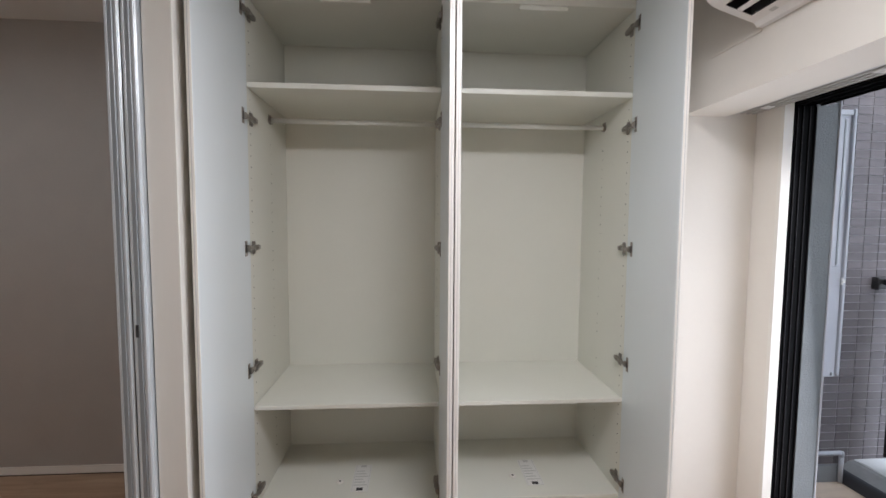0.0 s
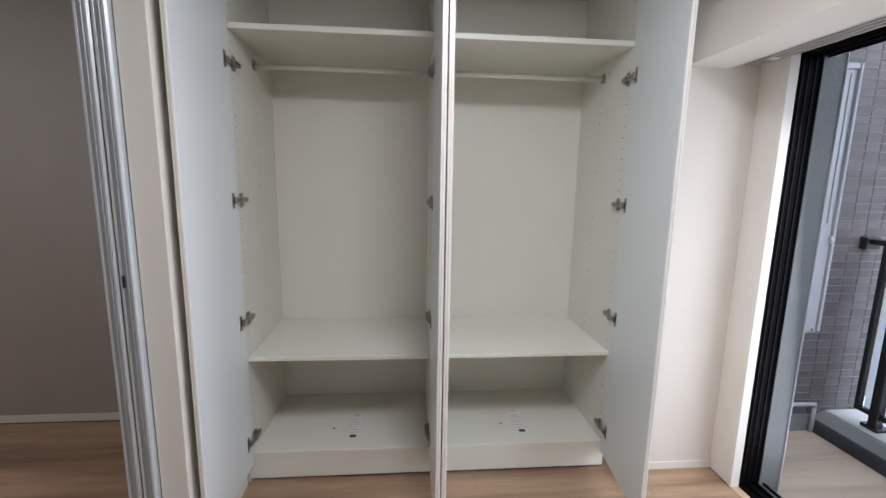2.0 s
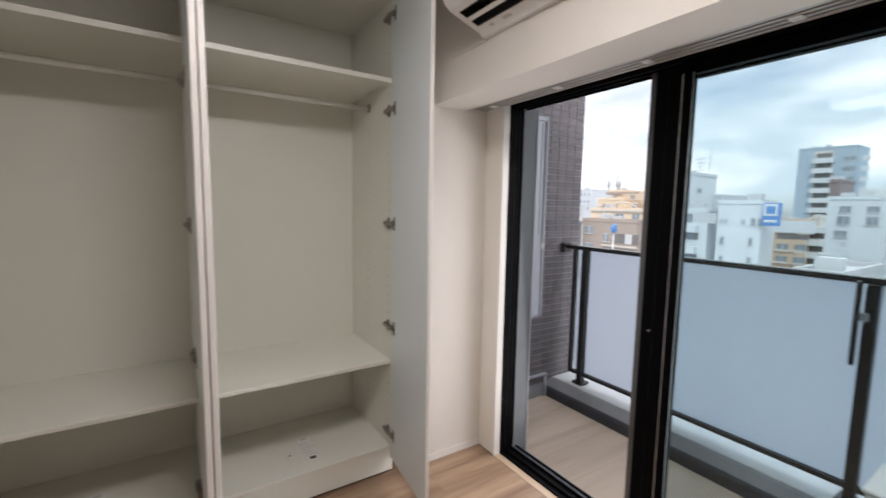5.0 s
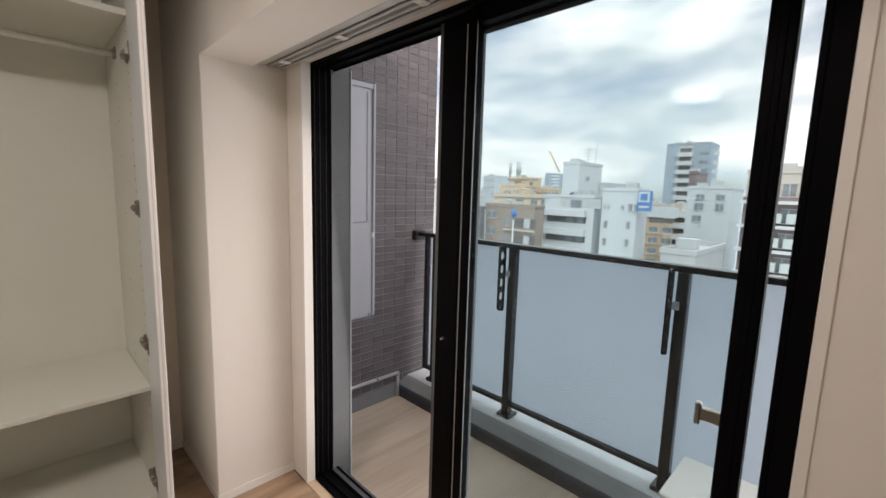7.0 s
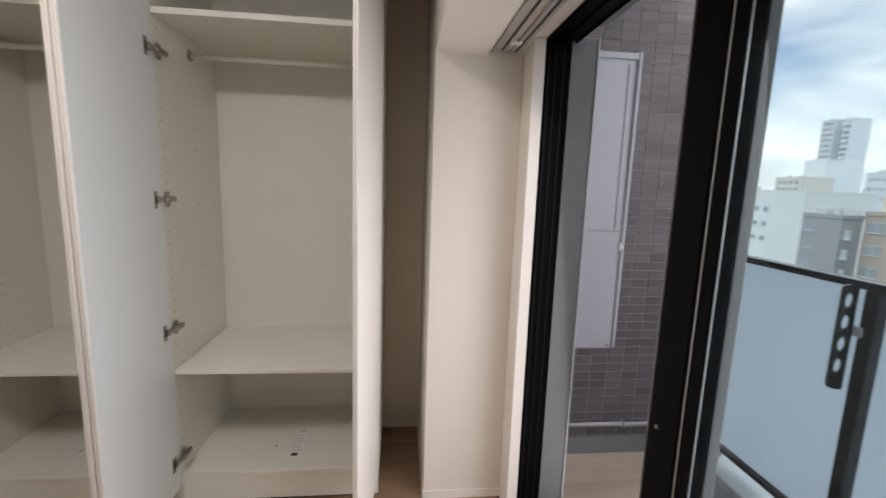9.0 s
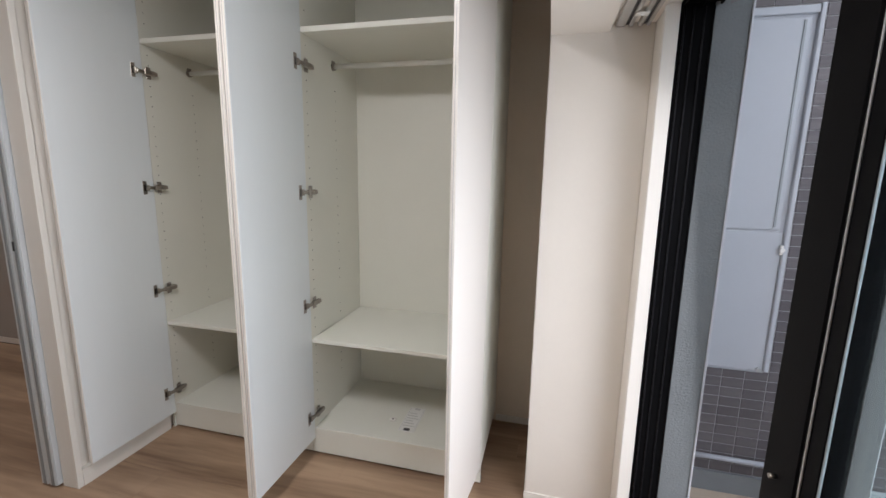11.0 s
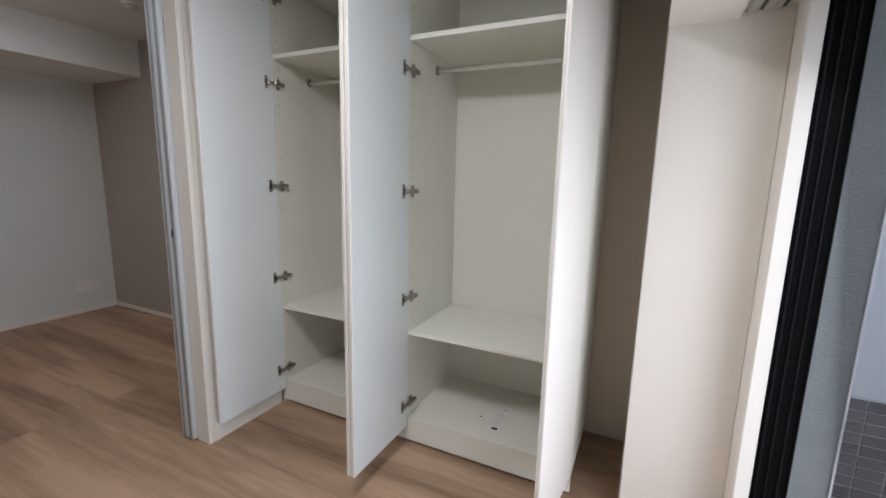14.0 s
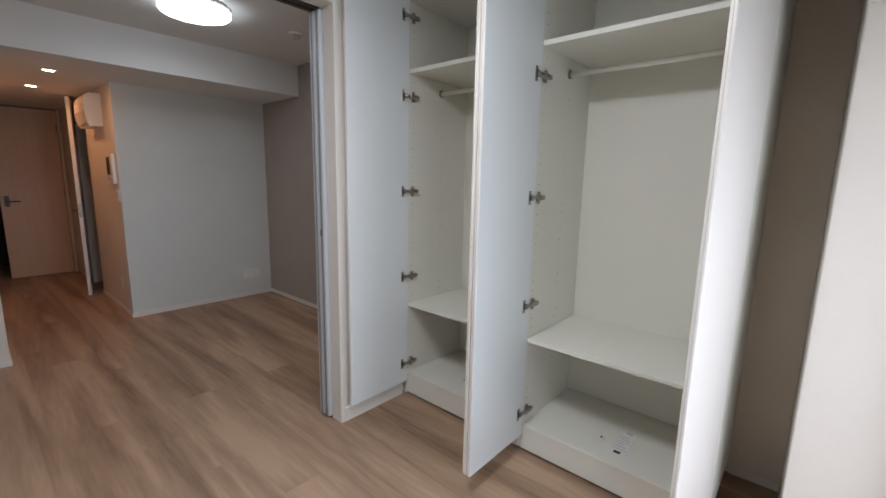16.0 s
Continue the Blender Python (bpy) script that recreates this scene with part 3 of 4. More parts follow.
def sash(x, y0, y1, meet, step, finish, label):
    """One sliding sash between y0 (towards the pillar) and y1; meet: the width of its meeting stile;
    step: how far the stile's outdoor flange stands past its room side."""
    s = box_part("sash", (x - 0.016, x + 0.016, y1 + 0.045, y0 - meet, 0.028, 0.085), M_BLACK, win, label, 0.002)
    for a, b, m in ((y0 - meet, y0 - step, finish), (y1, y1 + 0.045, M_BLACK)):
        bm = bmesh.new()
        add_box(bm, x - 0.018, x + 0.018, a, b, 0.028, WH - 0.021, bevel=0.003)
        add_box(bm, x - 0.0205, x + 0.0205, a + (b - a) * 0.32, a + (b - a) * 0.62, 0.03, WH - 0.024, bevel=0.002)
        part("stile", bm, m, s)
    if step:
        part("flange", box_bm((x + 0.002, x + 0.019, y0 - step, y0, 0.028, WH - 0.021), 0.002), M_SASHGREY, s)
    part("top_rail", box_bm((x - 0.016, x + 0.016, y1 + 0.045, y0 - meet, WH - 0.066, WH - 0.021), 0.002), M_BLACK, s)
    g = part("pane", box_bm((x - 0.003, x + 0.003, y1 + 0.04, y0 - meet + 0.005, 0.08, WH - 0.06)), M_GLASS, s)
    g.visible_shadow = False
    return s


s_in = sash(1.558, -0.975, -1.900, 0.175, 0.034, M_BLACK, "inner black sash with clear glass")
s_out = sash(1.612, -1.072, -1.983, 0.042, 0.0, M_SASHGREY, "outer black sash with clear glass")
part("weather_strip", box_bm((1.5372, 1.5405, -1.1162, -1.1128, 0.03, WH - 0.06), 0.001), M_STRIP, s_in, "bright weather strip")
part("weather_strip", box_bm((1.5400, 1.5440, -1.1525, -1.1502, 0.03, WH - 0.06), 0.0008), M_ALUDK, s_in, "grey weather strip")
bm = bmesh.new()
add_tube(bm, (1.530, -1.049, 0.988), (1.5405, -1.049, 0.988), 0.004, 12)
part("lock_pin", bm, M_NICKEL, s_in, "small bright lock pin")
bm = bmesh.new()
add_box(bm, 1.582, 1.592, -1.855, -1.800, 0.995, 1.028, bevel=0.004)
add_box(bm, 1.578, 1.590, -1.812, -1.800, 0.985, 1.038, bevel=0.003)
part("sash_stop", bm, M_NICKEL, s_out, "small grey metal sash stop")
# reveal lining and wood threshold
bm = bmesh.new()
add_box(bm, 1.476, 1.5215, W0 - 0.004, W0 + 0.016, 0, WH + 0.004, bevel=0.0015)
add_box(bm, 1.476, 1.5215, W1 - 0.016, W1 + 0.004, 0, WH + 0.004, bevel=0.0015)
add_box(bm, 1.476, 1.5215, W1 + 0.004, W0 - 0.004, WH - 0.002, WH + 0.012, bevel=0.0015)
tagged(part("trim_window", bm, M_TRIM), "cream lining round the window", kind="structure")
setting("trim_threshold", [(1.476, 1.5215, W1 + 0.004, W0 - 0.004, -0.01, 0.003)], M_SILLWOOD, "pale wood threshold strip under the window", 0.001)

# curtain rails under the recess
cr = thing("curtain_rail", (1.37, -1.0, 2.038), "white double curtain rail under the window recess", "curtain rail")
for edges in ((1.343, 1.373, 1.386, 1.400), (1.418, 1.432, 1.445, 1.458)):
    bm = bmesh.new()
    add_box(bm, edges[0], edges[1], -2.10, -0.034, 2.024, 2.0377, bevel=0.0012)
    add_box(bm, edges[2], edges[3], -2.10, -0.034, 2.024, 2.0377, bevel=0.0012)
    local(part("rail", bm, M_RODRAIL, cr), cr)
    local(part("track_slot", box_bm((edges[1] + 0.0002, edges[2] - 0.0002, -2.095, -0.036, 2.030, 2.0375)), M_DARKPL, cr, "dark track slot"), cr)
for y in (-0.165, -0.62, -1.05, -1.49, -1.93):
    bm = bmesh.new()
    add_box(bm, 1.388, 1.430, y - 0.016, y + 0.016, 2.019, 2.0238, bevel=0.0015)
    add_tube(bm, (1.409, y, 2.016), (1.409, y, 2.020), 0.007, 12)
    local(part("bracket", bm, M_WHITEPL, cr), cr)

# ---------------------------------------------------------------- air conditioner on the beam
AY0, AY1 = -1.26, -0.465
ac = thing("air_conditioner", (1.1, (AY0 + AY1) / 2, 2.18), "white wall-mounted air conditioner with open dark outlet", "air conditioner")

AC_SHELL = [(1.112, 2.217), (1.112, 2.515), (0.905, 2.515), (0.885, 2.505), (0.876, 2.485), (0.874, 2.365), (0.880, 2.330), (0.893, 2.304), (0.915, 2.285), (0.942, 2.274),
            (0.985, 2.335), (1.040, 2.330), (1.045, 2.2415), (1.075, 2.233), (1.090, 2.217)]
AC_END = [(u, v) for u, v in AC_SHELL[:10]] + [(1.045, 2.2415), (1.075, 2.233), (1.090, 2.217)]
bm = bmesh.new()
add_prism(bm, AC_SHELL, AY0 + 0.03, AY1 - 0.03, "y")
add_prism(bm, AC_END, AY0, AY0 + 0.03, "y")
add_prism(bm, AC_END, AY1 - 0.03, AY1, "y")
bmesh.ops.remove_doubles(bm, verts=bm.verts, dist=0.0001)
local(part("body", bm, M_ACWHITE, ac), ac)
# lining of the outlet recess
bm = bmesh.new()
add_prism(bm, [(0.9445, 2.2755), (0.986, 2.333), (1.039, 2.328), (1.0435, 2.2435), (1.0405, 2.2450), (1.036, 2.322), (0.988, 2.327), (0.9475, 2.2740)], AY0 + 0.0305, AY1 - 0.0305, "y")
for y in (AY0 + 0.0303, AY1 - 0.0333):
    add_prism(bm, [(0.946, 2.2745), (0.986, 2.33), (1.039, 2.325), (1.042, 2.2445)], y, y + 0.003, "y")
outlet = local(part("air_outlet", bm, M_DARKPL, ac, "black air outlet"), ac)
bm = bmesh.new()
add_prism(bm, [(0.985, 2.262), (0.989, 2.258), (1.004, 2.254), (1.005, 2.257), (0.991, 2.262)], AY0 + 0.034, AY1 - 0.034, "y")
part("louver", bm, M_ACWHITE, outlet, "white louver blade")
for k in range(9):
    y = AY0 + 0.10 + k * 0.075
    bm = bmesh.new()
    add_prism(bm, [(0.99, 2.30), (1.03, 2.30), (1.03, 2.275), (1.0, 2.275)], y, y + 0.002, "y")
    part("vane", bm, M_DARKPL, outlet)
for y0, y1, m, label in ((AY1 - 0.215, AY1 - 0.165, M_GREYPL, "grey sensor window"), (AY1 - 0.110, AY1 - 0.085, M_GREYPL, "small grey mark")):
    bm = bmesh.new()
    add_prism(bm, [(1.058, 2.2374), (1.072, 2.2336), (1.072, 2.2323), (1.058, 2.2361)], y0, y1, "y")
    local(part("sensor_window", bm, m, ac, label), ac)
bm = bmesh.new()
add_box(bm, 1.106, 1.1119, -0.465, -0.20, 2.205, 2.47, bevel=0.002)
tagged(part("pipe_cover", bm, M_WALL), "papered cover plate over the pipe hole beside the air conditioner", "cover plate")

# ---------------------------------------------------------------- lamps
def ceiling_lamp(x, y, z, label):
    c = thing("ceiling_light", (x, y, z), label, "ceiling light", "round ceiling lights")
    bm = bmesh.new()
    add_lathe(bm, (0, 0, 0), [(0.10, 0), (0.224, 0), (0.227, -0.012), (0.221, -0.022), (0.10, -0.022)], 48)
    part("rim", bm, M_WHITEPL, c)
    bm = bmesh.new()
    add_lathe(bm, (0, 0, 0), [(0.218, -0.0225), (0.222, -0.045), (0.213, -0.058), (0.182, -0.068), (0.10, -0.074), (0.02, -0.076)], 48)
    part("diffuser", bm, M_LAMP, c, "glowing white diffuser")
    return c


ceiling_lamp(-2.30, -0.68, CEIL, "round white ceiling light, switched on, in the living room")
ceiling_lamp(0.20, -1.42, CEIL, "round white ceiling light, switched on, over the room")


def downlight(x, y):
    d = thing("downlight", (x, y, 2.30), "small warm recessed downlight in the hall ceiling", "downlight", "hall downlights")
    bm = bmesh.new()
    add_lathe(bm, (0, 0, 0), [(0.041, 0), (0.066, 0), (0.066, -0.004), (0.041, -0.005)], 28)
    part("ring", bm, M_WHITEPL, d)
    bm = bmesh.new()
    add_lathe(bm, (0, 0, 0), [(0.040, -0.004), (0.034, -0.008), (0.01, -0.010)], 28)
    part("lens", bm, M_DOWN, d, "glowing warm lens")


for xy in ((-3.89, -1.29), (-4.94, -1.31)):
    downlight(*xy)
sd = thing("smoke_detector", (-2.26, 0.05, CEIL), "white round smoke detector on the ceiling", "smoke detector")
bm = bmesh.new()
add_lathe(bm, (0, 0, 0), [(0.055, 0), (0.057, -0.012), (0.05, -0.02), (0.02, -0.021)], 28)
part("base", bm, M_WHITEPL, sd)
bm = bmesh.new()
add_lathe(bm, (0, 0, 0), [(0.036, -0.0215), (0.036, -0.040), (0.028, -0.048), (0.005, -0.049)], 28)
part("sensor_head", bm, M_GREYPL, sd)

# ---------------------------------------------------------------- hall and living room things
d = thing("hall_door", (-7.0, -1.2, 0), "wood-sheet hall door lit warm by downlights", "door")
local(box_part("leaf", (-7.02, -6.985, -1.56, -0.905, 0.008, 2.28), M_HALLDOOR, d, bevel=0.002), d)
bm = bmesh.new()
add_tube(bm, (-6.985, -1.50, 1.05), (-6.93, -1.50, 1.05), 0.011, 12)
add_box(bm, -6.945, -6.925, -1.515, -1.37, 1.04, 1.06, bevel=0.004)
add_box(bm, -6.985, -6.980, -1.525, -1.475, 0.98, 1.12, bevel=0.002)
local(part("handle", bm, M_STEELDK, d, "dark lever handle"), d)
for z in (0.25, 1.15, 2.05):
    bm = bmesh.new()
    add_tube(bm, (-6.978, -0.912, z - 0.04), (-6.978, -0.912, z + 0.04), 0.008, 10)
    local(part("hinge", bm, M_NICKEL, d), d)
bm = bmesh.new()
add_box(bm, -7.015, -6.975, -0.90, -0.868, 0, 2.30, bevel=0.002)
add_box(bm, -7.015, -6.975, -1.78, -1.745, 0, 2.30, bevel=0.002)
tagged(part("trim_hall_door", bm, M_TRIM), "cream hall door frame", kind="structure")

od = new("washroom_door")
tagged(od, "white washroom door standing open along the hall wall", "door")
od.matrix_world = pose(-5.98, -0.872, 0, 0, 0, -10.5)
part("leaf", box_bm((0, 0.72, -0.018, 0.018, 0.01, 2.28), 0.002), M_DOORIN, od)
bm = bmesh.new()
add_tube(bm, (0.655, -0.018, 1.02), (0.655, -0.07, 1.02), 0.011, 12)
add_box(bm, 0.54, 0.672, -0.078, -0.062, 1.01, 1.03, bevel=0.004)
part("handle", bm, M_NICKEL, od, "nickel lever handle")
part("edge_plate", box_bm((0.7201, 0.7215, -0.011, 0.011, 0.94, 1.10)), M_NICKEL, od, "small metal latch plate")

vu = thing("wall_unit", (-4.65, -0.86, 1.9), "white wall-mounted ventilation unit with a curved front", "wall unit")
bm = bmesh.new()
add_prism(bm, [(-0.86, 1.92), (-0.86, 2.235), (-0.955, 2.235), (-0.985, 2.205), (-1.002, 2.14), (-1.002, 2.06), (-0.985, 1.96), (-0.97, 1.915)], -4.92, -4.43, "x")
local(part("body", bm, M_WHITEPL, vu), vu)
bm = bmesh.new()
add_prism(bm, [(-0.982, 1.945), (-1.004, 2.058), (-1.008, 2.058), (-0.986, 1.940)], -4.91, -4.44, "x")
local(part("front_flap", bm, M_GREYPL, vu), vu)

ic = thing("intercom", (-4.2, -0.86, 1.5), "white wall intercom with a dark screen", "intercom")
local(box_part("body", (-4.33, -4.10, -0.890, -0.86, 1.35, 1.64), M_WHITEPL, ic, bevel=0.005, segs=2), ic)
local(box_part("screen", (-4.31, -4.19, -0.8925, -0.889, 1.44, 1.61), M_DARKPL, ic, "dark screen"), ic)
for k in range(3):
    local(box_part("button", (-4.30 + k * 0.045, -4.265 + k * 0.045, -0.893, -0.889, 1.38, 1.41), M_GREYPL, ic, bevel=0.001), ic)


def wall_plate(name, dims, axis, keys, label, category):
    x0, x1, y0, y1, z0, z1 = dims
    p = thing(name, ((x0 + x1) / 2, (y0 + y1) / 2, z0), label, category)
    local(box_part("plate", dims, M_WHITEPL, p, bevel=0.002), p)
    for k in range(keys):
        f = (k + 0.5) / keys
        if axis == "x":
            yc = y0 + (y1 - y0) * f
            local(box_part("key", (x1 - 0.001, x1 + 0.0025, yc - 0.013, yc + 0.013, z0 + 0.03, z1 - 0.03), M_ACWHITE, p), p)
        else:
            xc = x0 + (x1 - x0) * f
            local(box_part("key", (xc - 0.013, xc + 0.013, y0 - 0.0025, y0 + 0.001, z0 + 0.03, z1 - 0.03), M_GREYPL, p), p)
    return p


wall_plate("light_switch", (-4.17, -4.05, -0.868, -0.86, 1.18, 1.30), "y", 2, "white light switch plate on the hall wall", "switch")
wall_plate("thermostat", (-4.44, -4.37, -0.868, -0.86, 1.36, 1.48), "y", 1, "small white control plate on the hall wall", "switch")
wall_plate("wall_socket", (-4.38, -4.31, -0.868, -0.86, 0.25, 0.37), "y", 1, "white socket plate low on the hall wall", "socket")
wall_plate("wall_socket", (-4.02, -4.012, 0.255, 0.465, 0.21, 0.33), "x", 3, "white triple socket plate low on the living room wall", "socket")

# ---------------------------------------------------------------- balcony
BZ = -0.14
TW = 0.48
setting("ground", [(1.50, 2.585, -6.0, TW, BZ - 0.25, BZ)], M_BALC, "pale wood-look sheet on the balcony floor")
setting("wall_exterior_return", [(1.62, 1.66, -0.19, TW, -0.35, CEIL)], M_STUCCO, "grey stucco outside the window")
bm = bmesh.new()
add_prism(bm, [(1.66, BZ), (1.722, BZ), (1.722, 2.045), (1.66, 2.025)], -0.19, TW, "y")
tagged(part("wall_stucco", bm, M_STUCCO), "rough grey stucco wall end beside the window", kind="structure")
tagged(part("trim_corner_bead", box_bm((1.722, 1.728, -0.196, -0.17, BZ, 2.05), 0.001), M_METERBOX), "pale corner bead on the stucco", kind="structure")
setting("wall_tiled", [(1.62, 2.95, TW, 0.75, -0.35, 3.0)], M_GROUT, "dark tiled balcony side wall")
setting("baseboard_balcony", [(1.728, 2.585, TW - 0.016, TW, BZ, -0.03)], M_BASEPAINT, "grey painted base of the tiled wall")
# one grey coating in three tones: shade on the face, glare on top
bm = bmesh.new()
add_prism(bm, [(2.585, BZ - 0.6), (2.60, BZ - 0.6), (2.60, -0.052), (2.592, -0.060), (2.587, -0.072), (2.585, -0.085)], -6.0, TW, "y")
tagged(part("kerb", bm, M_KERBDK), "kerb along the balcony edge, shaded face coloured dark", kind="structure")
bm = bmesh.new()
add_prism(bm, [(2.60, BZ - 0.6), (2.690, BZ - 0.6), (2.690, -0.005), (2.660, -0.010), (2.612, -0.042), (2.60, -0.051)], -6.0, TW, "y")
tagged(part("kerb_slope", bm, M_CONC), "grey weathered slope of the balcony kerb", kind="structure")
setting("kerb_top", [(2.690, 3.02, -6.0, TW, BZ - 0.6, 0.0)], M_KERBGLARE, "kerb top under the railing, sky glare painted pale", 0.006)
setting("wall_balcony_front", [(1.661, 1.75, -6.0, -1.985, BZ, 2.75), (1.66, 1.75, -1.985, -0.19, 2.10, 2.75)], M_STUCCO, "grey stucco wall outside the window")

setting("ceiling_balcony", [(1.755, 2.22, -6.0, 0.75, 2.62, 2.82)], M_CEIL, "pale concrete balcony slab overhead", 0.004)

mb = thing("meter_cabinet", (1.87, 0.2, 0.73), "tall grey steel utility cabinet on the tiled wall", "cabinet")
local(box_part("body", (1.735, 2.000, 0.0, TW - 0.002, 0.735, 2.065), M_METERBOX, mb, bevel=0.004), mb)
local(box_part("upper_panel", (1.740, 1.972, -0.006, 0.001, 1.30, 2.030), M_METERBOX, mb, bevel=0.002), mb)
local(box_part("lower_panel", (1.740, 1.988, -0.004, 0.001, 0.745, 1.294), M_METERBOX, mb, bevel=0.002), mb)
local(box_part("seam", (1.950, 1.957, -0.009, -0.0055, 1.31, 2.02), M_ALUDK, mb, "dark folded seam"), mb)
local(box_part("edge_channel", (1.990, 2.006, -0.014, 0.004, 0.745, 2.07), M_METERBOX, mb, bevel=0.003), mb)
bm = bmesh.new()
add_tube(bm, (1.985, -0.012, 1.228), (1.985, -0.024, 1.228), 0.008, 14)
add_box(bm, 1.980, 1.990, -0.017, -0.008, 1.208, 1.245, bevel=0.002)
local(part("latch", bm, M_WHITEPL, mb, "small white latch"), mb)
bm = bmesh.new()
add_tube(bm, (1.972, -0.004, 0.752), (1.972, -0.013, 0.752), 0.008, 12)
local(part("bolt", bm, M_STRIP, mb), mb)
local(box_part("top_flange", (1.735, 2.0, -0.010, 0.02, 2.04, 2.066), M_METERBOX, mb, bevel=0.002), mb)

dp = thing("drain_pipe", (2.3, 0.44, 0.06), "thin grey drain pipe along the tiled wall", "pipe")
bm = bmesh.new()
add_tube(bm, (1.74, 0.447, 0.068), (2.56, 0.447, 0.062), 0.013, 14)
add_lathe(bm, (2.57, 0.447, 0.055), [(0.010, 0.016), (0.0135, 0.010), (0.0135, -0.02)], 14)
add_tube(bm, (2.57, 0.447, 0.06), (2.57, 0.447, BZ + 0.01), 0.013, 14)
local(part("pipe", bm, M_METERBOX, dp), dp)
bm = bmesh.new()
add_box(bm, 2.36, 2.375, 0.43, TW, 0.048, 0.082, bevel=0.003)
local(part("clip", bm, M_STRIP, dp), dp)

# railing
RX = 2.78
POSTS = (0.247, -0.460, -1.449, -2.44, -3.43, -4.42)
rl = thing("railing", (RX, -1.5, 0.0), "dark bronze balcony railing with frosted glass panels", "railing")
bm = bmesh.new()
add_box(bm, RX - 0.030, RX + 0.030, -6.0, TW - 0.03, 1.138, 1.170, bevel=0.006, segs=2)
local(part("top_rail", bm, M_RAIL, rl), rl)
local(part("wall_bracket", box_bm((RX - 0.06, RX + 0.04, TW - 0.045, TW, 1.105, 1.182), 0.004), M_RAIL, rl), rl)
local(part("bottom_rail", box_bm((RX - 0.018, RX + 0.018, -6.0, 0.375, 0.072, 0.100), 0.003), M_RAIL, rl), rl)
local(part("end_stile", box_bm((RX - 0.018, RX + 0.018, 0.347, 0.375, 0.100, 1.138), 0.003), M_RAIL, rl), rl)
edges = [0.353] + list(POSTS) + [-6.0]
for a, b in zip(edges, edges[1:]):
    g = local(part("frosted_panel", box_bm((RX + 0.024, RX + 0.032, b + 0.006, a - 0.006, 0.085, 1.145), 0.001), M_FROST, rl, "frosted white glass panel"), rl)
for y in POSTS:
    bm = bmesh.new()
    add_box(bm, RX - 0.032, RX + 0.020, y - 0.026, y + 0.026, 0.0, 1.138, bevel=0.004)
    add_box(bm, RX - 0.050, RX + 0.050, y - 0.050, y + 0.050, 0.0, 0.025, bevel=0.004)
    local(part("post", bm, M_RAIL, rl), rl)


def holed_cell(bm, y0, y1, xc, zc, hw, hh, rx, rz):
    """A piece of upright plate, 2 hw wide and 2 hh high, with an oval hole."""
    corner = math.atan2(hh, hw)
    angles = sorted({k * math.pi / 8 for k in range(16)} | {corner, math.pi - corner, math.pi + corner, 2 * math.pi - corner})
    loops = []
    for y in (y0, y1):
        rim, edge = [], []
        for t in angles:
            c, q = math.cos(t), math.sin(t)
            k = min(hw / max(abs(c), 1e-6), hh / max(abs(q), 1e-6))
            rim.append(bm.verts.new((xc + rx * c, y, zc + rz * q)))
            edge.append(bm.verts.new((xc + k * c, y, zc + k * q)))
        loops.append((rim, edge))
    n = len(angles)
    for k in range(n):
        j = (k + 1) % n
        for rim, edge in loops:
            bm.faces.new((rim[k], rim[j], edge[j], edge[k]))
        for i in (0, 1):
            bm.faces.new((loops[0][i][k], loops[0][i][j], loops[1][i][j], loops[1][i][k]))


def pole_bracket(y):
    """Clothes pole bracket folded down beside a post: an upright plate with oval holes, square to the railing."""
    b = thing("pole_bracket", (RX - 0.08, y, 0.7), "dark folding clothes pole bracket on a railing post", "bracket", "clothes pole brackets")
    y0, y1, xc = y + 0.034, y + 0.044, RX - 0.078
    bm = bmesh.new()
    for z in (1.095, 1.007, 0.919, 0.831):
        holed_cell(bm, y0, y1, xc, z, 0.034, 0.044, 0.020, 0.030)
    outline = [(xc - 0.034, 0.787), (xc - 0.034, 0.757), (xc - 0.026, 0.742), (xc - 0.010, 0.735), (xc + 0.026, 0.730), (xc + 0.034, 0.738), (xc + 0.034, 0.787)]
    add_prism(bm, outline, y0, y1, "y")
    add_prism(bm, [(xc - 0.034, 1.139), (xc + 0.034, 1.139), (xc + 0.028, 1.152), (xc + 0.012, 1.158), (xc - 0.012, 1.158), (xc - 0.028, 1.152)], y0, y1, "y")
    arm = local(part("arm", bm, M_RAIL, b), b)
    bm = bmesh.new()
    add_tube(bm, (xc, y1 - 0.001, 0.765), (xc, y1 + 0.004, 0.765), 0.009, 12)
    part("pivot", bm, M_RAIL, arm)
    bm = bmesh.new()
    add_box(bm, xc + 0.034, RX - 0.033, y0 - 0.030, y0 + 0.006, 0.955, 0.995, bevel=0.003)
    local(part("mount", bm, M_METERBOX, b, "small pale mount"), b)


for y in (-0.460, -1.449):
    pole_bracket(y)

ou = thing("outdoor_unit", (2.30, -1.75, BZ), "cream air conditioner outdoor unit on the balcony floor", "outdoor unit")
local(part("casing", box_bm((2.14, 2.44, -2.36, -1.61, BZ + 0.06, 0.40), 0.012), M_WHITEPL, ou), ou)
local(part("top_cover", box_bm((2.13, 2.45, -2.37, -1.60, 0.398, 0.415), 0.006), M_EDGE, ou), ou)
for y in (-2.26, -1.71):
    local(part("foot", box_bm((2.12, 2.46, y - 0.03, y + 0.03, BZ, BZ + 0.06), 0.003), M_GREYPL, ou), ou)
bm = bmesh.new()
for k in range(14):
    add_box(bm, 2.128, 2.1395, -2.31, -1.68, BZ + 0.10 + k * 0.029, BZ + 0.108 + k * 0.030)
local(part("grille", bm, M_GREYPL, ou), ou)

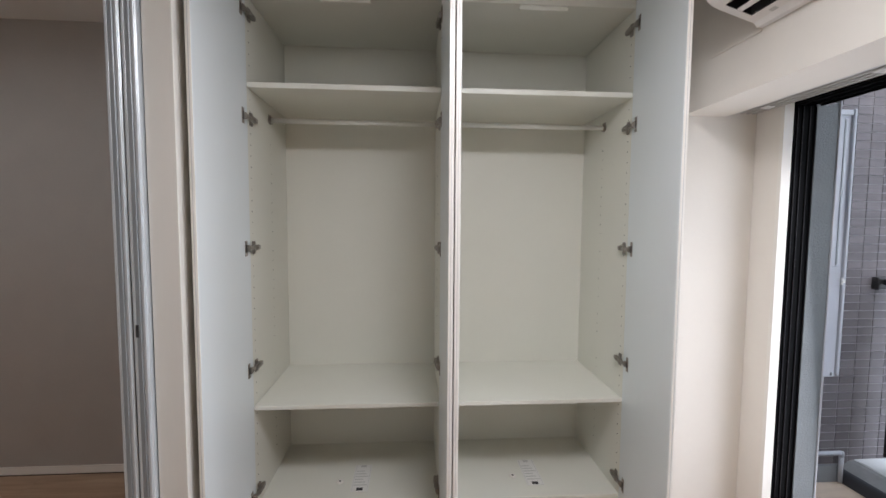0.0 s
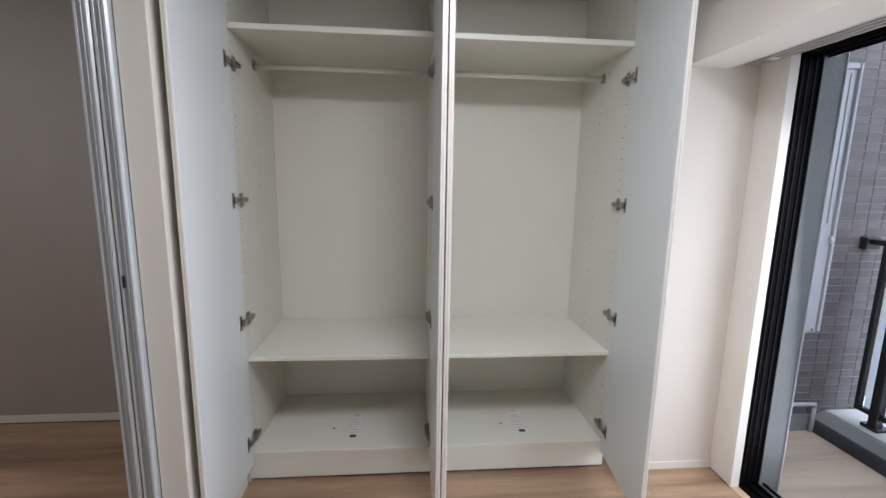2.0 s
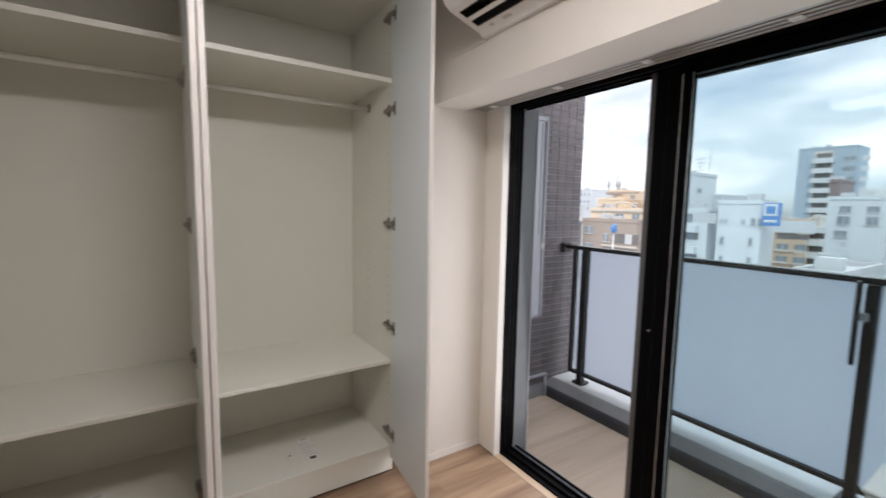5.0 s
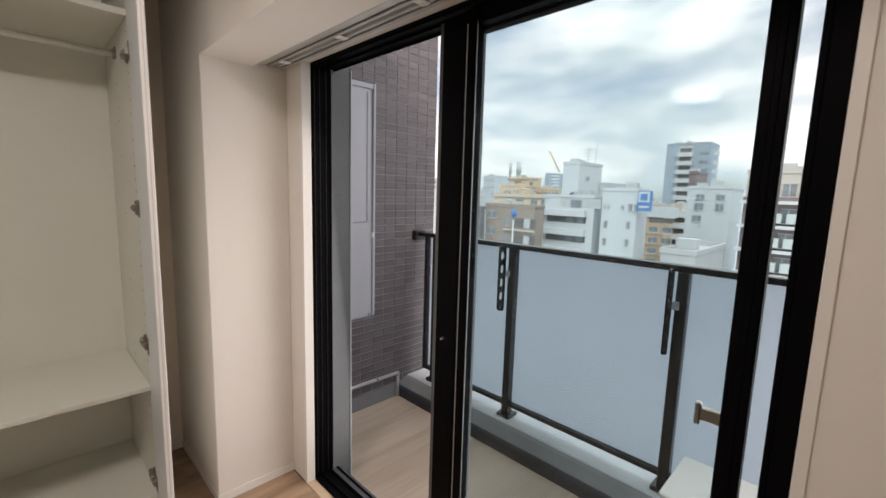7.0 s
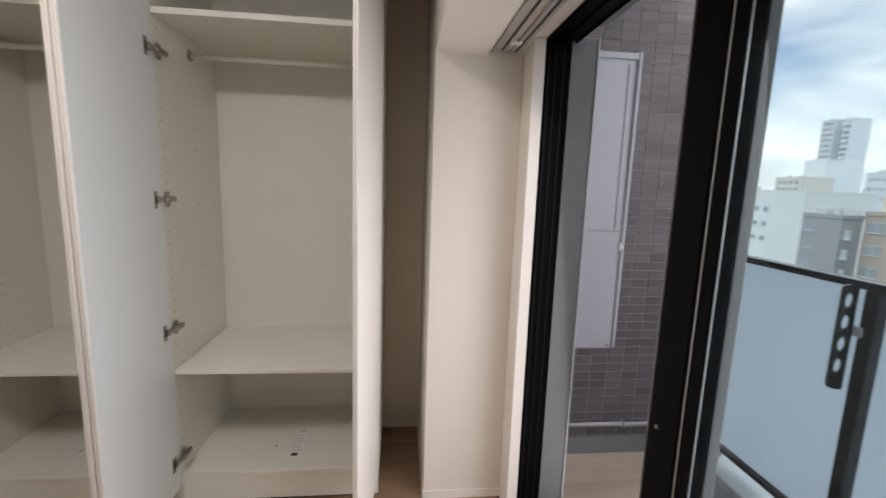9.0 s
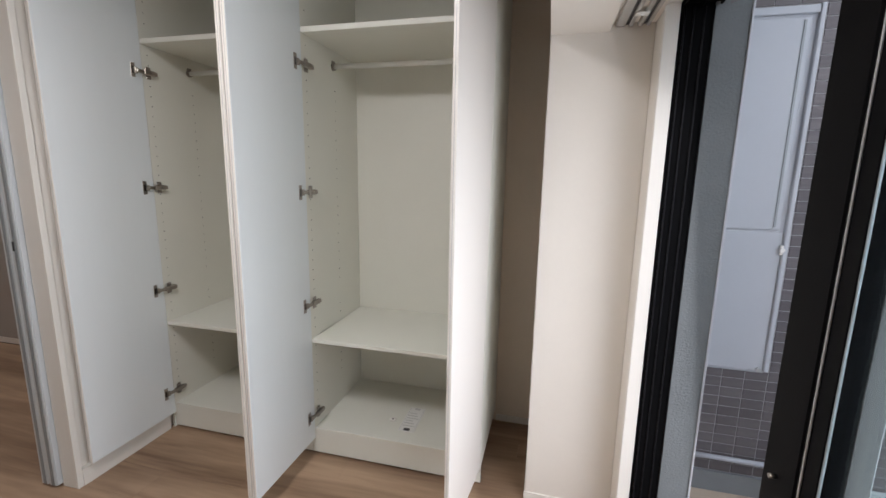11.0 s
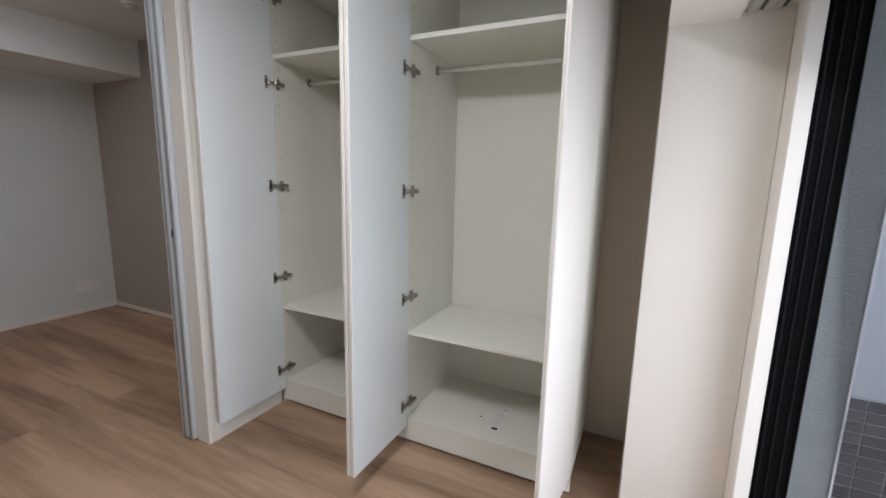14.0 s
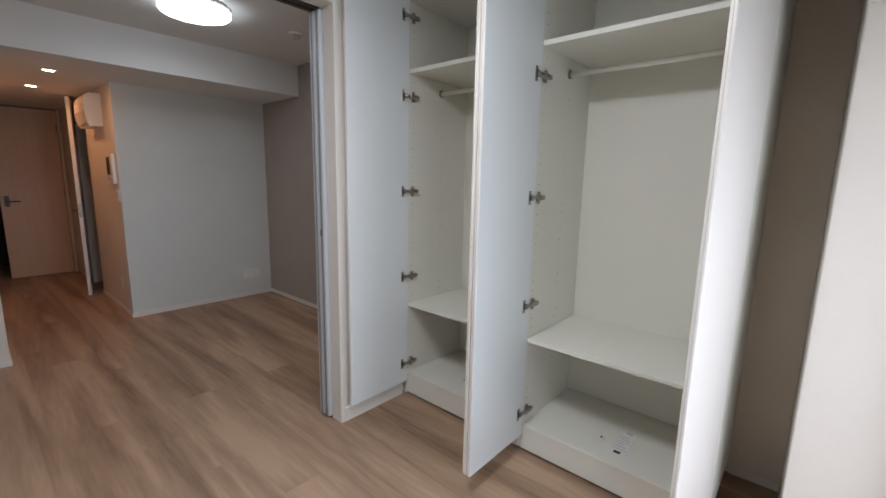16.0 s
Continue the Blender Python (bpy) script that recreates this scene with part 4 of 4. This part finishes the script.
# ---------------------------------------------------------------- city beyond the balcony
EX, EY, EZ = 0.8, -2.0, 1.47
GROUND = -26.0
FAR = 1.5     # the city stands this much farther than the distances in its list


def facade(name, color, rough=0.7, vary=0.06):
    return mat(name, color, rough, vary=vary, scale=0.25)


# city colours are greyed to stand in for the haze of distance
C_WHITE = facade("painted_white", (0.50, 0.545, 0.57))
C_GREY = facade("render_grey", (0.43, 0.455, 0.465))
C_DARK = facade("dark_cladding", (0.19, 0.20, 0.21))
C_BROWN = facade("brown_tile", (0.28, 0.24, 0.21))
C_CREAM = facade("cream_tile", (0.55, 0.455, 0.345))
C_ORANGE = facade("orange_brick", (0.44, 0.34, 0.245))
C_BLUE = facade("blue_tile", (0.27, 0.335, 0.385))
C_PALE = facade("pale_tile", (0.46, 0.44, 0.40))
# bluish grey with the aerial haze mixed into the base colour
C_HAZE = facade("haze_tinted_concrete", (0.45, 0.49, 0.52))
C_ROOF = facade("roof_membrane", (0.40, 0.41, 0.42))
C_WIN = mat("city_glass", (0.20, 0.235, 0.26), 0.22, vary=0.3, scale=0.8)
# shade of loggias and under slabs, drawn as dark strips on the fronts
C_SHADE = mat("city_recess_shade", (0.13, 0.125, 0.125), 0.6, vary=0.25, scale=0.4)
C_PURPLE = facade("purple_brown_tile", (0.19, 0.15, 0.15))
C_GLASSRAIL = mat("glass_balustrade", (0.42, 0.50, 0.51), 0.25, vary=0.08, scale=0.5)
C_SIGN = mat("sign_blue", (0.07, 0.20, 0.44), 0.4, vary=0.05)
C_TARP = mat("tarp_blue", (0.06, 0.19, 0.42), 0.6, vary=0.15)
# crane paints dulled by the same painted haze
C_RED = mat("crane_red", (0.36, 0.16, 0.15), 0.5)
C_YELLOW = mat("crane_yellow", (0.48, 0.42, 0.28), 0.5)

setting("backdrop_ground", [(8, 900, -900, 900, GROUND - 1, GROUND)], C_HAZE, "grey city ground far below")


def block(name, dist, left, right, top, depth, wall, label, cols=0, floors=0, win=(0.5, 0.5), slabs=0, bottom=None, side_cols=0, roof=True, span=(0.06, 0.94), panes=(), bands=()):
    """A building between two directions (sideways over forward), its roof at a rise over forward.
    panes: single windows (left, right, low, high); bands: projecting slabs and flat strips of painted shade (left,
    right, low, high, out, material), all as directions."""
    dist *= FAR
    depth *= FAR
    x0, x1 = EX + dist, EX + dist + depth
    front = min(right * (1 + depth / dist), right + (left - right) * 0.5) if right > 0 else right
    yl, yr = EY + left * dist, EY + front * dist
    zt = EZ + top * dist
    zb = GROUND if bottom is None else bottom
    h = thing(name, ((x0 + x1) / 2, (yl + yr) / 2, zb), label, "building", "city buildings")
    local(part("wall", box_bm((x0, x1, yr, yl, zb, zt)), wall, h), h)
    if roof:
        bm = bmesh.new()
        for a, b, c, d in ((x0 - 0.1, x0 + 0.2, yr - 0.1, yl + 0.1), (x1 - 0.2, x1 + 0.1, yr - 0.1, yl + 0.1), (x0 + 0.2, x1 - 0.2, yr - 0.1, yr + 0.2), (x0 + 0.2, x1 - 0.2, yl - 0.2, yl + 0.1)):
            add_box(bm, a, b, c, d, zt, zt + 0.5)
        local(part("roof_parapet", bm, wall, h), h)
        # plant boxes and pipes on the roof
        bm = bmesh.new()
        own = random.Random(int(dist * 100 + left * 1000))
        for k in range(3):
            yc, w = own.uniform(yr + 0.8, max(yl - 0.8, yr + 0.9)), own.uniform(0.3, 0.9)
            add_box(bm, x0 + 1.2 + 0.13 * k, x0 + 2.4 + 0.17 * k, yc - w, yc + w, zt, zt + own.uniform(0.7, 1.5))
        local(part("roof_plant", bm, C_GREY, h), h)
    wide = yl - yr
    pitch = 3.0
    low = max(zb, EZ - 0.22 * dist)
    n = floors or max(1, int((zt - low) / pitch))

    def window(a, b, c, d):
        pane = local(part("window", box_bm((x0 - 0.05, x0 + 0.02, a, b, c, d)), C_WIN, h), h)
        bm = bmesh.new()
        add_box(bm, x0 - 0.14, x0 - 0.051, a - 0.12, b + 0.12, c - 0.12, c - 0.01)
        add_box(bm, x0 - 0.09, x0 - 0.051, (a + b) / 2 - 0.04, (a + b) / 2 + 0.04, c, d)
        add_box(bm, x0 - 0.10, x0 - 0.051, a - 0.05, b + 0.05, d, d + 0.07)
        part("frame", bm, C_GREY, pane)
    for f in range(n):
        zc = zt - 1.7 - f * pitch
        if zc - 1 < zb:
            break
        for c in range(cols):
            yc = yr + wide * (span[0] + (span[1] - span[0]) * (c + 0.5) / cols)
            w = wide * (span[1] - span[0]) / cols * win[0] / 2
            window(yc - w, yc + w, zc - pitch * win[1] / 2, zc + pitch * win[1] / 2)
        if f < slabs:
            local(part("balcony", box_bm((x0 - 1.1, x0, yr + wide * span[0], yr + wide * span[1], zc - 1.45, zc - 0.35)), wall, h), h)
        for c in range(side_cols):
            xc = x0 + depth * (c + 0.5) / side_cols
            w = depth / side_cols * 0.28
            local(part("window", box_bm((xc - w, xc + w, yr - 0.06, yr + 0.02, zc - 0.6, zc + 0.6)), C_WIN, h), h)
    for a, b, c, d in panes:
        window(EY + b * dist, EY + a * dist, EZ + c * dist, EZ + d * dist)
    for a, b, c, d, out, m in bands:
        local(part("balcony", box_bm((x0 - out, x0 - 0.001, EY + b * dist, EY + a * dist, EZ + c * dist, EZ + d * dist)), m, h), h)
    return h


def rows_of(left, right, first, step, high, count):
    """Windows one above the other between two directions."""
    return [(left, right, first - k * step - high, first - k * step) for k in range(count)]


def slabs_of(left, right, first, step, high, count, out, m):
    return [(left, right, first - k * step - high, first - k * step, out, m) for k in range(count)]


# far skyline
rng = random.Random(7)
for k in range(46):
    r = -0.75 + 2.3 * k / 46 + rng.uniform(-0.02, 0.02)
    w = rng.uniform(0.03, 0.07)
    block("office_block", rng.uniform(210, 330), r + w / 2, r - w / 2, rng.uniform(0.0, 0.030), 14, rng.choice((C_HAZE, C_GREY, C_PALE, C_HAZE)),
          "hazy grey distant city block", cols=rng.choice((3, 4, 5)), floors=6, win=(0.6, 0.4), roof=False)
# one tower as two blocks: its shaded and lit sides differ by colour
block("tower_block", 160, 0.945, 0.893, 0.178, 4, C_GREY, "tall residential tower far away, shaded face painted darker grey", cols=5, floors=8, win=(0.7, 0.55))
block("tower_block", 161, 0.893, 0.862, 0.176, 8, C_HAZE, "tall residential tower far away, lit face painted paler", cols=3, floors=8, win=(0.6, 0.4), slabs=8)
block("office_block", 120, 0.974, 0.864, 0.086, 12, C_WHITE, "white windowless block below the far tower")
block("office_block", 110, 1.05, 0.90, 0.046, 10, C_PALE, "pale low block with a roof frame", cols=4, floors=2)
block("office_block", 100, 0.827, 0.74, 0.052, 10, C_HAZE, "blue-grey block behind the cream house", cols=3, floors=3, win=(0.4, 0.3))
block("office_block", 70, 1.26, 0.80, 0.010, 14, C_GREY, "grey concrete block behind darker houses", panes=rows_of(1.075, 1.06, -0.03, 0.04, 0.014, 3) + rows_of(1.12, 1.09, -0.03, 0.04, 0.012, 3))
block("apartment_house", 38, 0.955, 0.818, -0.047, 2, C_DARK, "dark clad narrow house", panes=rows_of(0.945, 0.925, -0.065, 0.045, 0.014, 3) + rows_of(0.852, 0.838, -0.072, 0.045, 0.018, 3))
block("apartment_house", 40, 0.814, 0.612, -0.035, 2, C_BROWN, "brown tiled apartment house, loggia shade painted as dark bands",
      panes=rows_of(0.806, 0.775, -0.050, 0.048, 0.020, 4) + rows_of(0.742, 0.725, -0.068, 0.048, 0.022, 3),
      bands=slabs_of(0.715, 0.637, -0.066, 0.048, 0.026, 3, 0.02, C_SHADE) + slabs_of(0.742, 0.637, -0.098, 0.048, 0.004, 3, 0.5, C_PALE) + slabs_of(0.675, 0.655, -0.066, 0.048, 0.026, 3, 0.03, C_GREY))
block("apartment_house", 58, 0.785, 0.562, -0.002, 4, C_CREAM, "cream apartment house with stepped top",
      panes=[(0.705, 0.680, -0.040, -0.012), (0.655, 0.635, -0.036, -0.012), (0.622, 0.605, -0.036, -0.012)], bands=[(0.79, 0.56, -0.006, -0.001, 0.4, C_PALE)])
block("apartment_house", 60, 0.764, 0.630, 0.024, 5, C_CREAM, "cream middle storeys of the apartment house", panes=[(0.745, 0.735, 0.004, 0.014), (0.655, 0.643, 0.004, 0.014)])
block("apartment_house", 62, 0.728, 0.646, 0.046, 6, C_CREAM, "cream rooftop storey of the apartment house", panes=[(0.662, 0.652, 0.028, 0.037)], bands=[(0.734, 0.640, 0.040, 0.046, 0.4, C_BROWN)])
block("office_block", 64, 0.63, 0.562, 0.016, 6, C_CREAM, "cream side wing of the apartment house", panes=[(0.628 - 0.012 * k, 0.620 - 0.012 * k, 0.004, 0.010) for k in range(5)])
block("office_block", 45, 0.612, 0.452, -0.002, 2, C_WHITE, "white apartment house with balcony rows",
      bands=slabs_of(0.602, 0.49, -0.050, 0.049, 0.017, 4, 0.02, C_SHADE) + slabs_of(0.614, 0.49, -0.034, 0.049, 0.016, 4, 1.0, C_WHITE) + slabs_of(0.545, 0.525, -0.052, 0.049, 0.014, 3, 0.05, C_WIN) + slabs_of(0.515, 0.498, -0.052, 0.049, 0.014, 3, 0.05, C_WIN) + [(0.565, 0.455, -0.028, -0.004, 0.02, C_GREY), (0.535, 0.505, -0.028, -0.008, 0.04, C_WIN)])
block("office_block", 46.5, 0.563, 0.474, 0.082, 6, C_WHITE, "white stair tower on the roof", panes=[(0.500, 0.490, 0.040, 0.050)])
block("office_block", 44.5, 0.452, 0.346, 0.016, 3, C_WHITE, "white painted office house with small windows",
      panes=rows_of(0.444, 0.436, -0.056, 0.042, 0.017, 4) + rows_of(0.390, 0.383, -0.054, 0.042, 0.017, 4) + [(0.447, 0.443, -0.026, -0.018), (0.437, 0.433, -0.026, -0.018), (0.405, 0.400, -0.026, -0.018), (0.388, 0.380, -0.030, -0.014), (0.375, 0.368, -0.030, -0.014)])
block("office_block", 52, 0.472, 0.415, 0.036, 6, C_HAZE, "low grey roof box", roof=False)
block("apartment_house", 70, 0.347, 0.284, -0.018, 6, C_ORANGE, "orange brick house with white window bands",
      panes=[p for c in range(2) for p in rows_of(0.338 - 0.028 * c, 0.320 - 0.028 * c, -0.062, 0.024, 0.011, 5)],
      bands=[(0.350, 0.282, -0.040, -0.016, 0.3, C_WHITE), (0.340, 0.29, -0.052, -0.042, 0.05, C_SHADE)] + slabs_of(0.341, 0.318, -0.073, 0.024, 0.004, 4, 0.3, C_PALE) + slabs_of(0.313, 0.290, -0.073, 0.024, 0.004, 4, 0.3, C_PALE))
block("tower_block", 110, 0.317, 0.219, 0.116, 8, C_BLUE, "blue-grey tiled tall apartment tower with pale balconies",
      panes=rows_of(0.252, 0.236, 0.100, 0.018, 0.008, 7),
      bands=[(0.292, 0.266, -0.10, 0.112, 0.03, C_PALE)] + slabs_of(0.290, 0.268, 0.108, 0.018, 0.009, 10, 0.06, C_SHADE) + slabs_of(0.294, 0.264, 0.099, 0.018, 0.009, 11, 1.3, C_GREY) + slabs_of(0.226, 0.217, 0.099, 0.018, 0.008, 8, 1.2, C_GREY))
block("apartment_house", 75, 0.289, 0.262, -0.012, 5, C_PALE, "pale stair house with staggered balconies", bands=slabs_of(0.291, 0.262, -0.026, 0.024, 0.011, 5, 1.2, C_WHITE) + slabs_of(0.288, 0.266, -0.038, 0.024, 0.010, 4, 0.05, C_SHADE))
block("office_block", 60, 0.268, 0.240, 0.055, 5, C_PURPLE, "dark brown rooftop box with a water tank")
block("office_block", 55, 0.268, 0.170, 0.024, 6, C_WHITE, "white office house with plain side",
      panes=[(0.251, 0.236, 0.002, 0.012), (0.253, 0.236, -0.020, -0.006), (0.255, 0.238, -0.044, -0.032), (0.215, 0.200, 0.002, 0.012), (0.215, 0.200, -0.020, -0.006), (0.242, 0.239, -0.056, -0.052)])
block("apartment_house", 40, 0.168, 0.03, 0.002, 12, C_PURPLE, "purple-brown apartment house with white slabs and glass balconies",
      panes=[p for c in range(3) for p in rows_of(0.150 - 0.042 * c, 0.128 - 0.042 * c, -0.012, 0.046, 0.026, 4)],
      bands=slabs_of(0.172, 0.03, 0.003, 0.046, 0.006, 5, 1.0, C_WHITE) + slabs_of(0.140, 0.105, -0.020, 0.046, 0.018, 4, 0.9, C_GLASSRAIL) + slabs_of(0.098, 0.063, -0.020, 0.046, 0.018, 4, 0.9, C_GLASSRAIL) + [(0.158, 0.155, -0.20, 0.0, 0.5, C_PALE)])
block("apartment_house", 41.5, 0.166, 0.04, 0.054, 8, C_PALE, "pale set-back rooftop storey of apartments", panes=[(0.150, 0.142, 0.012, 0.034), (0.11, 0.09, 0.012, 0.034)], bands=[(0.160, 0.140, 0.034, 0.038, 0.6, C_GREY)])
block("apartment_house", 48, 0.02, -0.20, 0.03, 12, C_WHITE, "white apartment house with balcony rows", cols=5, floors=5, win=(0.5, 0.45), slabs=4)
block("apartment_house", 42, -0.22, -0.45, 0.02, 12, C_BROWN, "brown tiled apartment house with balconies", cols=4, floors=4, win=(0.5, 0.45), slabs=4)
block("warehouse", 30, 0.31, 0.19, -0.118, 8, C_ROOF, "low grey flat roof below the railing")


def at(d, r, z):
    """The place d list-metres away in a direction."""
    return Vector((EX + d * FAR, EY + r * d * FAR, EZ + z * d * FAR))


sg = thing("roof_sign", at(44, 0.352, 0), "blue and white sign on the office house", "sign")
for name, a, b, c, d, out, m, label in (("board", 0.368, 0.337, -0.028, 0.018, 0.30, C_SIGN, ""), ("upper_field", 0.366, 0.342, -0.008, 0.016, 0.36, C_WHITE, "white upper field"),
                                        ("emblem", 0.361, 0.346, -0.004, 0.011, 0.40, C_SIGN, "blue emblem block"), ("emblem", 0.364, 0.342, -0.021, -0.016, 0.36, C_WHITE, "white emblem bar")):
    p, q = at(44.3, a, d), at(44.3, b, c)
    local(part(name, box_bm((p.x - out, p.x - 0.01, q.y, p.y, q.z, p.z)), m, sg, label), sg)

tp = thing("rooftop_tarp", at(36, 0.712, -0.06), "bright blue tarp on a thin pole", "tarp")
bm = bmesh.new()
add_tube(bm, at(36, 0.712, -0.40), at(36, 0.712, -0.045), 0.14, 10)
local(part("pole", bm, C_GREY, tp), tp)
bm = bmesh.new()
t = bmesh.new()
bmesh.ops.create_icosphere(t, subdivisions=3, radius=0.42)
for v in t.verts:
    v.co += noise.noise_vector(v.co * 3.1) * 0.22
    v.co.z *= 1.35
join(bm, t, 0, Matrix.Translation(at(35.8, 0.712, -0.052)))
local(part("sheet", bm, C_TARP, tp), tp)

cr2 = thing("tower_crane", at(150, 0.566, 0), "distant yellow and red tower crane", "crane")
bm = bmesh.new()
add_tube(bm, at(150, 0.566, -0.08), at(150, 0.566, 0.055), 1.1, 6)
add_box(bm, *(v for k in range(3) for v in (at(149, 0.566, 0.045)[k] - 1.8, at(149, 0.566, 0.045)[k] + 1.8)))
local(part("mast", bm, C_RED, cr2), cr2)
bm = bmesh.new()
for off in (-0.002, 0.002):
    add_tube(bm, at(150, 0.572 + off, 0.062), at(150, 0.606 + off * 0.3, 0.118), 0.22, 6)
for k in range(9):
    f, q = k / 9, (k + 1) / 9
    add_tube(bm, at(150, 0.570 + 0.034 * f, 0.062 + 0.056 * f), at(150, 0.574 + 0.034 * q, 0.062 + 0.056 * q), 0.14, 5)
add_tube(bm, at(150, 0.606, 0.118), at(150, 0.607, 0.102), 0.10, 5)
local(part("jib", bm, C_YELLOW, cr2), cr2)
block("office_block", 140, 0.614, 0.570, 0.060, 8, C_BLUE, "hazy blue block with white bands by the crane", roof=False, bands=slabs_of(0.600, 0.570, 0.054, 0.008, 0.004, 6, 0.5, C_WHITE))
an = thing("roof_antenna", at(47, 0.485, 0.082), "thin television antenna on a roof", "antenna")
bm = bmesh.new()
add_tube(bm, at(48, 0.478, 0.082), at(48, 0.476, 0.135), 0.06, 6)
for k in range(4):
    add_tube(bm, at(48, 0.487, 0.092 + 0.008 * k), at(48, 0.508, 0.091 + 0.008 * k), 0.045, 5)
add_tube(bm, at(48, 0.497, 0.082), at(48, 0.497, 0.122), 0.06, 6)
local(part("mast", bm, C_GREY, an), an)
for r in (0.730, 0.704, 0.698):
    an = thing("roof_antenna", at(63, r, 0.046), "slim pole antenna on the cream house", "antenna")
    bm = bmesh.new()
    add_tube(bm, at(63, r, 0.034), at(63, r, 0.092), 0.28, 8)
    add_tube(bm, at(63, r, 0.060), at(63, r, 0.088), 0.42, 8)
    local(part("mast", bm, C_HAZE, an), an)
# thin arch in front of the cream house
ar = thing("roof_arch", at(58.01, 0.67, 0), "thin pale arch over the terrace of the cream house", "arch")
bm = bmesh.new()
for k in range(12):
    f, q = k / 12, (k + 1) / 12
    add_tube(bm, at(58.01, 0.745 - 0.125 * f, -0.012 + 0.030 * math.sin(math.pi * f)), at(58.01, 0.745 - 0.125 * q, -0.012 + 0.030 * math.sin(math.pi * q)), 0.14, 6)
local(part("arch", bm, C_PALE, ar), ar)
# sloping roof edge between the cream house and the white house
se = thing("sloped_roof", at(50, 0.565, -0.02), "white sloping roof edge of the balcony house", "roof")
p, q = at(45.5, 0.60, -0.030), at(45.5, 0.545, 0.012)
bm = bmesh.new()
add_prism(bm, [(p.y, p.z), (p.y - 0.9, p.z), (q.y - 0.9, q.z), (q.y, q.z)], p.x - 0.4, p.x + 1.2, "x")
local(part("slope", bm, C_WHITE, se), se)

# ---------------------------------------------------------------- floor boards
FLOOR = bpy.data.objects["floor"]
board_meshes = {}


def board(x0, x1, y0, y1):
    w, h = round(x1 - x0, 4), round(y1 - y0, 4)
    if (w, h) not in board_meshes:
        bm = bmesh.new()
        add_box(bm, 0, w - 0.0003, 0, h - 0.0003, -0.010, 0.0)
        top = [e for e in bm.edges if all(abs(v.co.z) < 1e-6 for v in e.verts)]
        bmesh.ops.bevel(bm, geom=top, offset=0.0004, segments=1, affect="EDGES")
        board_meshes[(w, h)] = mesh_of("board", bm, M_FLOOR)
    ob = new("board", board_meshes[(w, h)])
    ob.parent = FLOOR
    ob.location = (x0, y0, 0)


PITCH, LENGTH = 0.180, 1.26
rows_n = 0
y = 0.585
while y > -3.39:
    y0 = max(y - PITCH, -3.399)
    x = 1.476 - (rows_n * 0.42) % LENGTH
    hi = 1.476
    while hi > -8.4:
        lo = max(x, -8.4)
        inside = hi <= -4.0
        if not (inside and (y0 > -0.80 or y < -1.95)) and hi - lo > 0.02:
            board(lo, hi, y0, y)
        hi, x = lo, lo - LENGTH
    y, rows_n = y0, rows_n + 1

# ---------------------------------------------------------------- facade tiles
TILED = bpy.data.objects["wall_tiled"]
bm = bmesh.new()
add_box(bm, 0, 0.096, -0.006, 0, 0, 0.048)
front = [e for e in bm.edges if all(abs(v.co.y + 0.006) < 1e-6 for v in e.verts)]
bmesh.ops.bevel(bm, geom=front, offset=0.0015, segments=1, affect="EDGES")
TILE_MESH = mesh_of("tile", bm, M_TILE)
rng = random.Random(3)
rest = bmesh.new()
count = 0
for r in range(58):
    z = -0.0265 + r * 0.0525
    for c in range(12):
        x = 1.745 + c * 0.1005
        if x + 0.095 > 2.95:
            continue
        off = rng.uniform(0, 0.0016)
        if z < 1.25 and c < 12 and count < 300:
            ob = new("tile", TILE_MESH)
            ob.parent = TILED
            ob.location = (x, TW - off + 0.0035, z)
            count += 1
        else:
            add_box(rest, x, x + 0.096, TW - 0.0030 - off, TW, z, z + 0.048)
ob = part("tiles", rest, M_TILE, TILED)
ob["kind"] = "stuff"
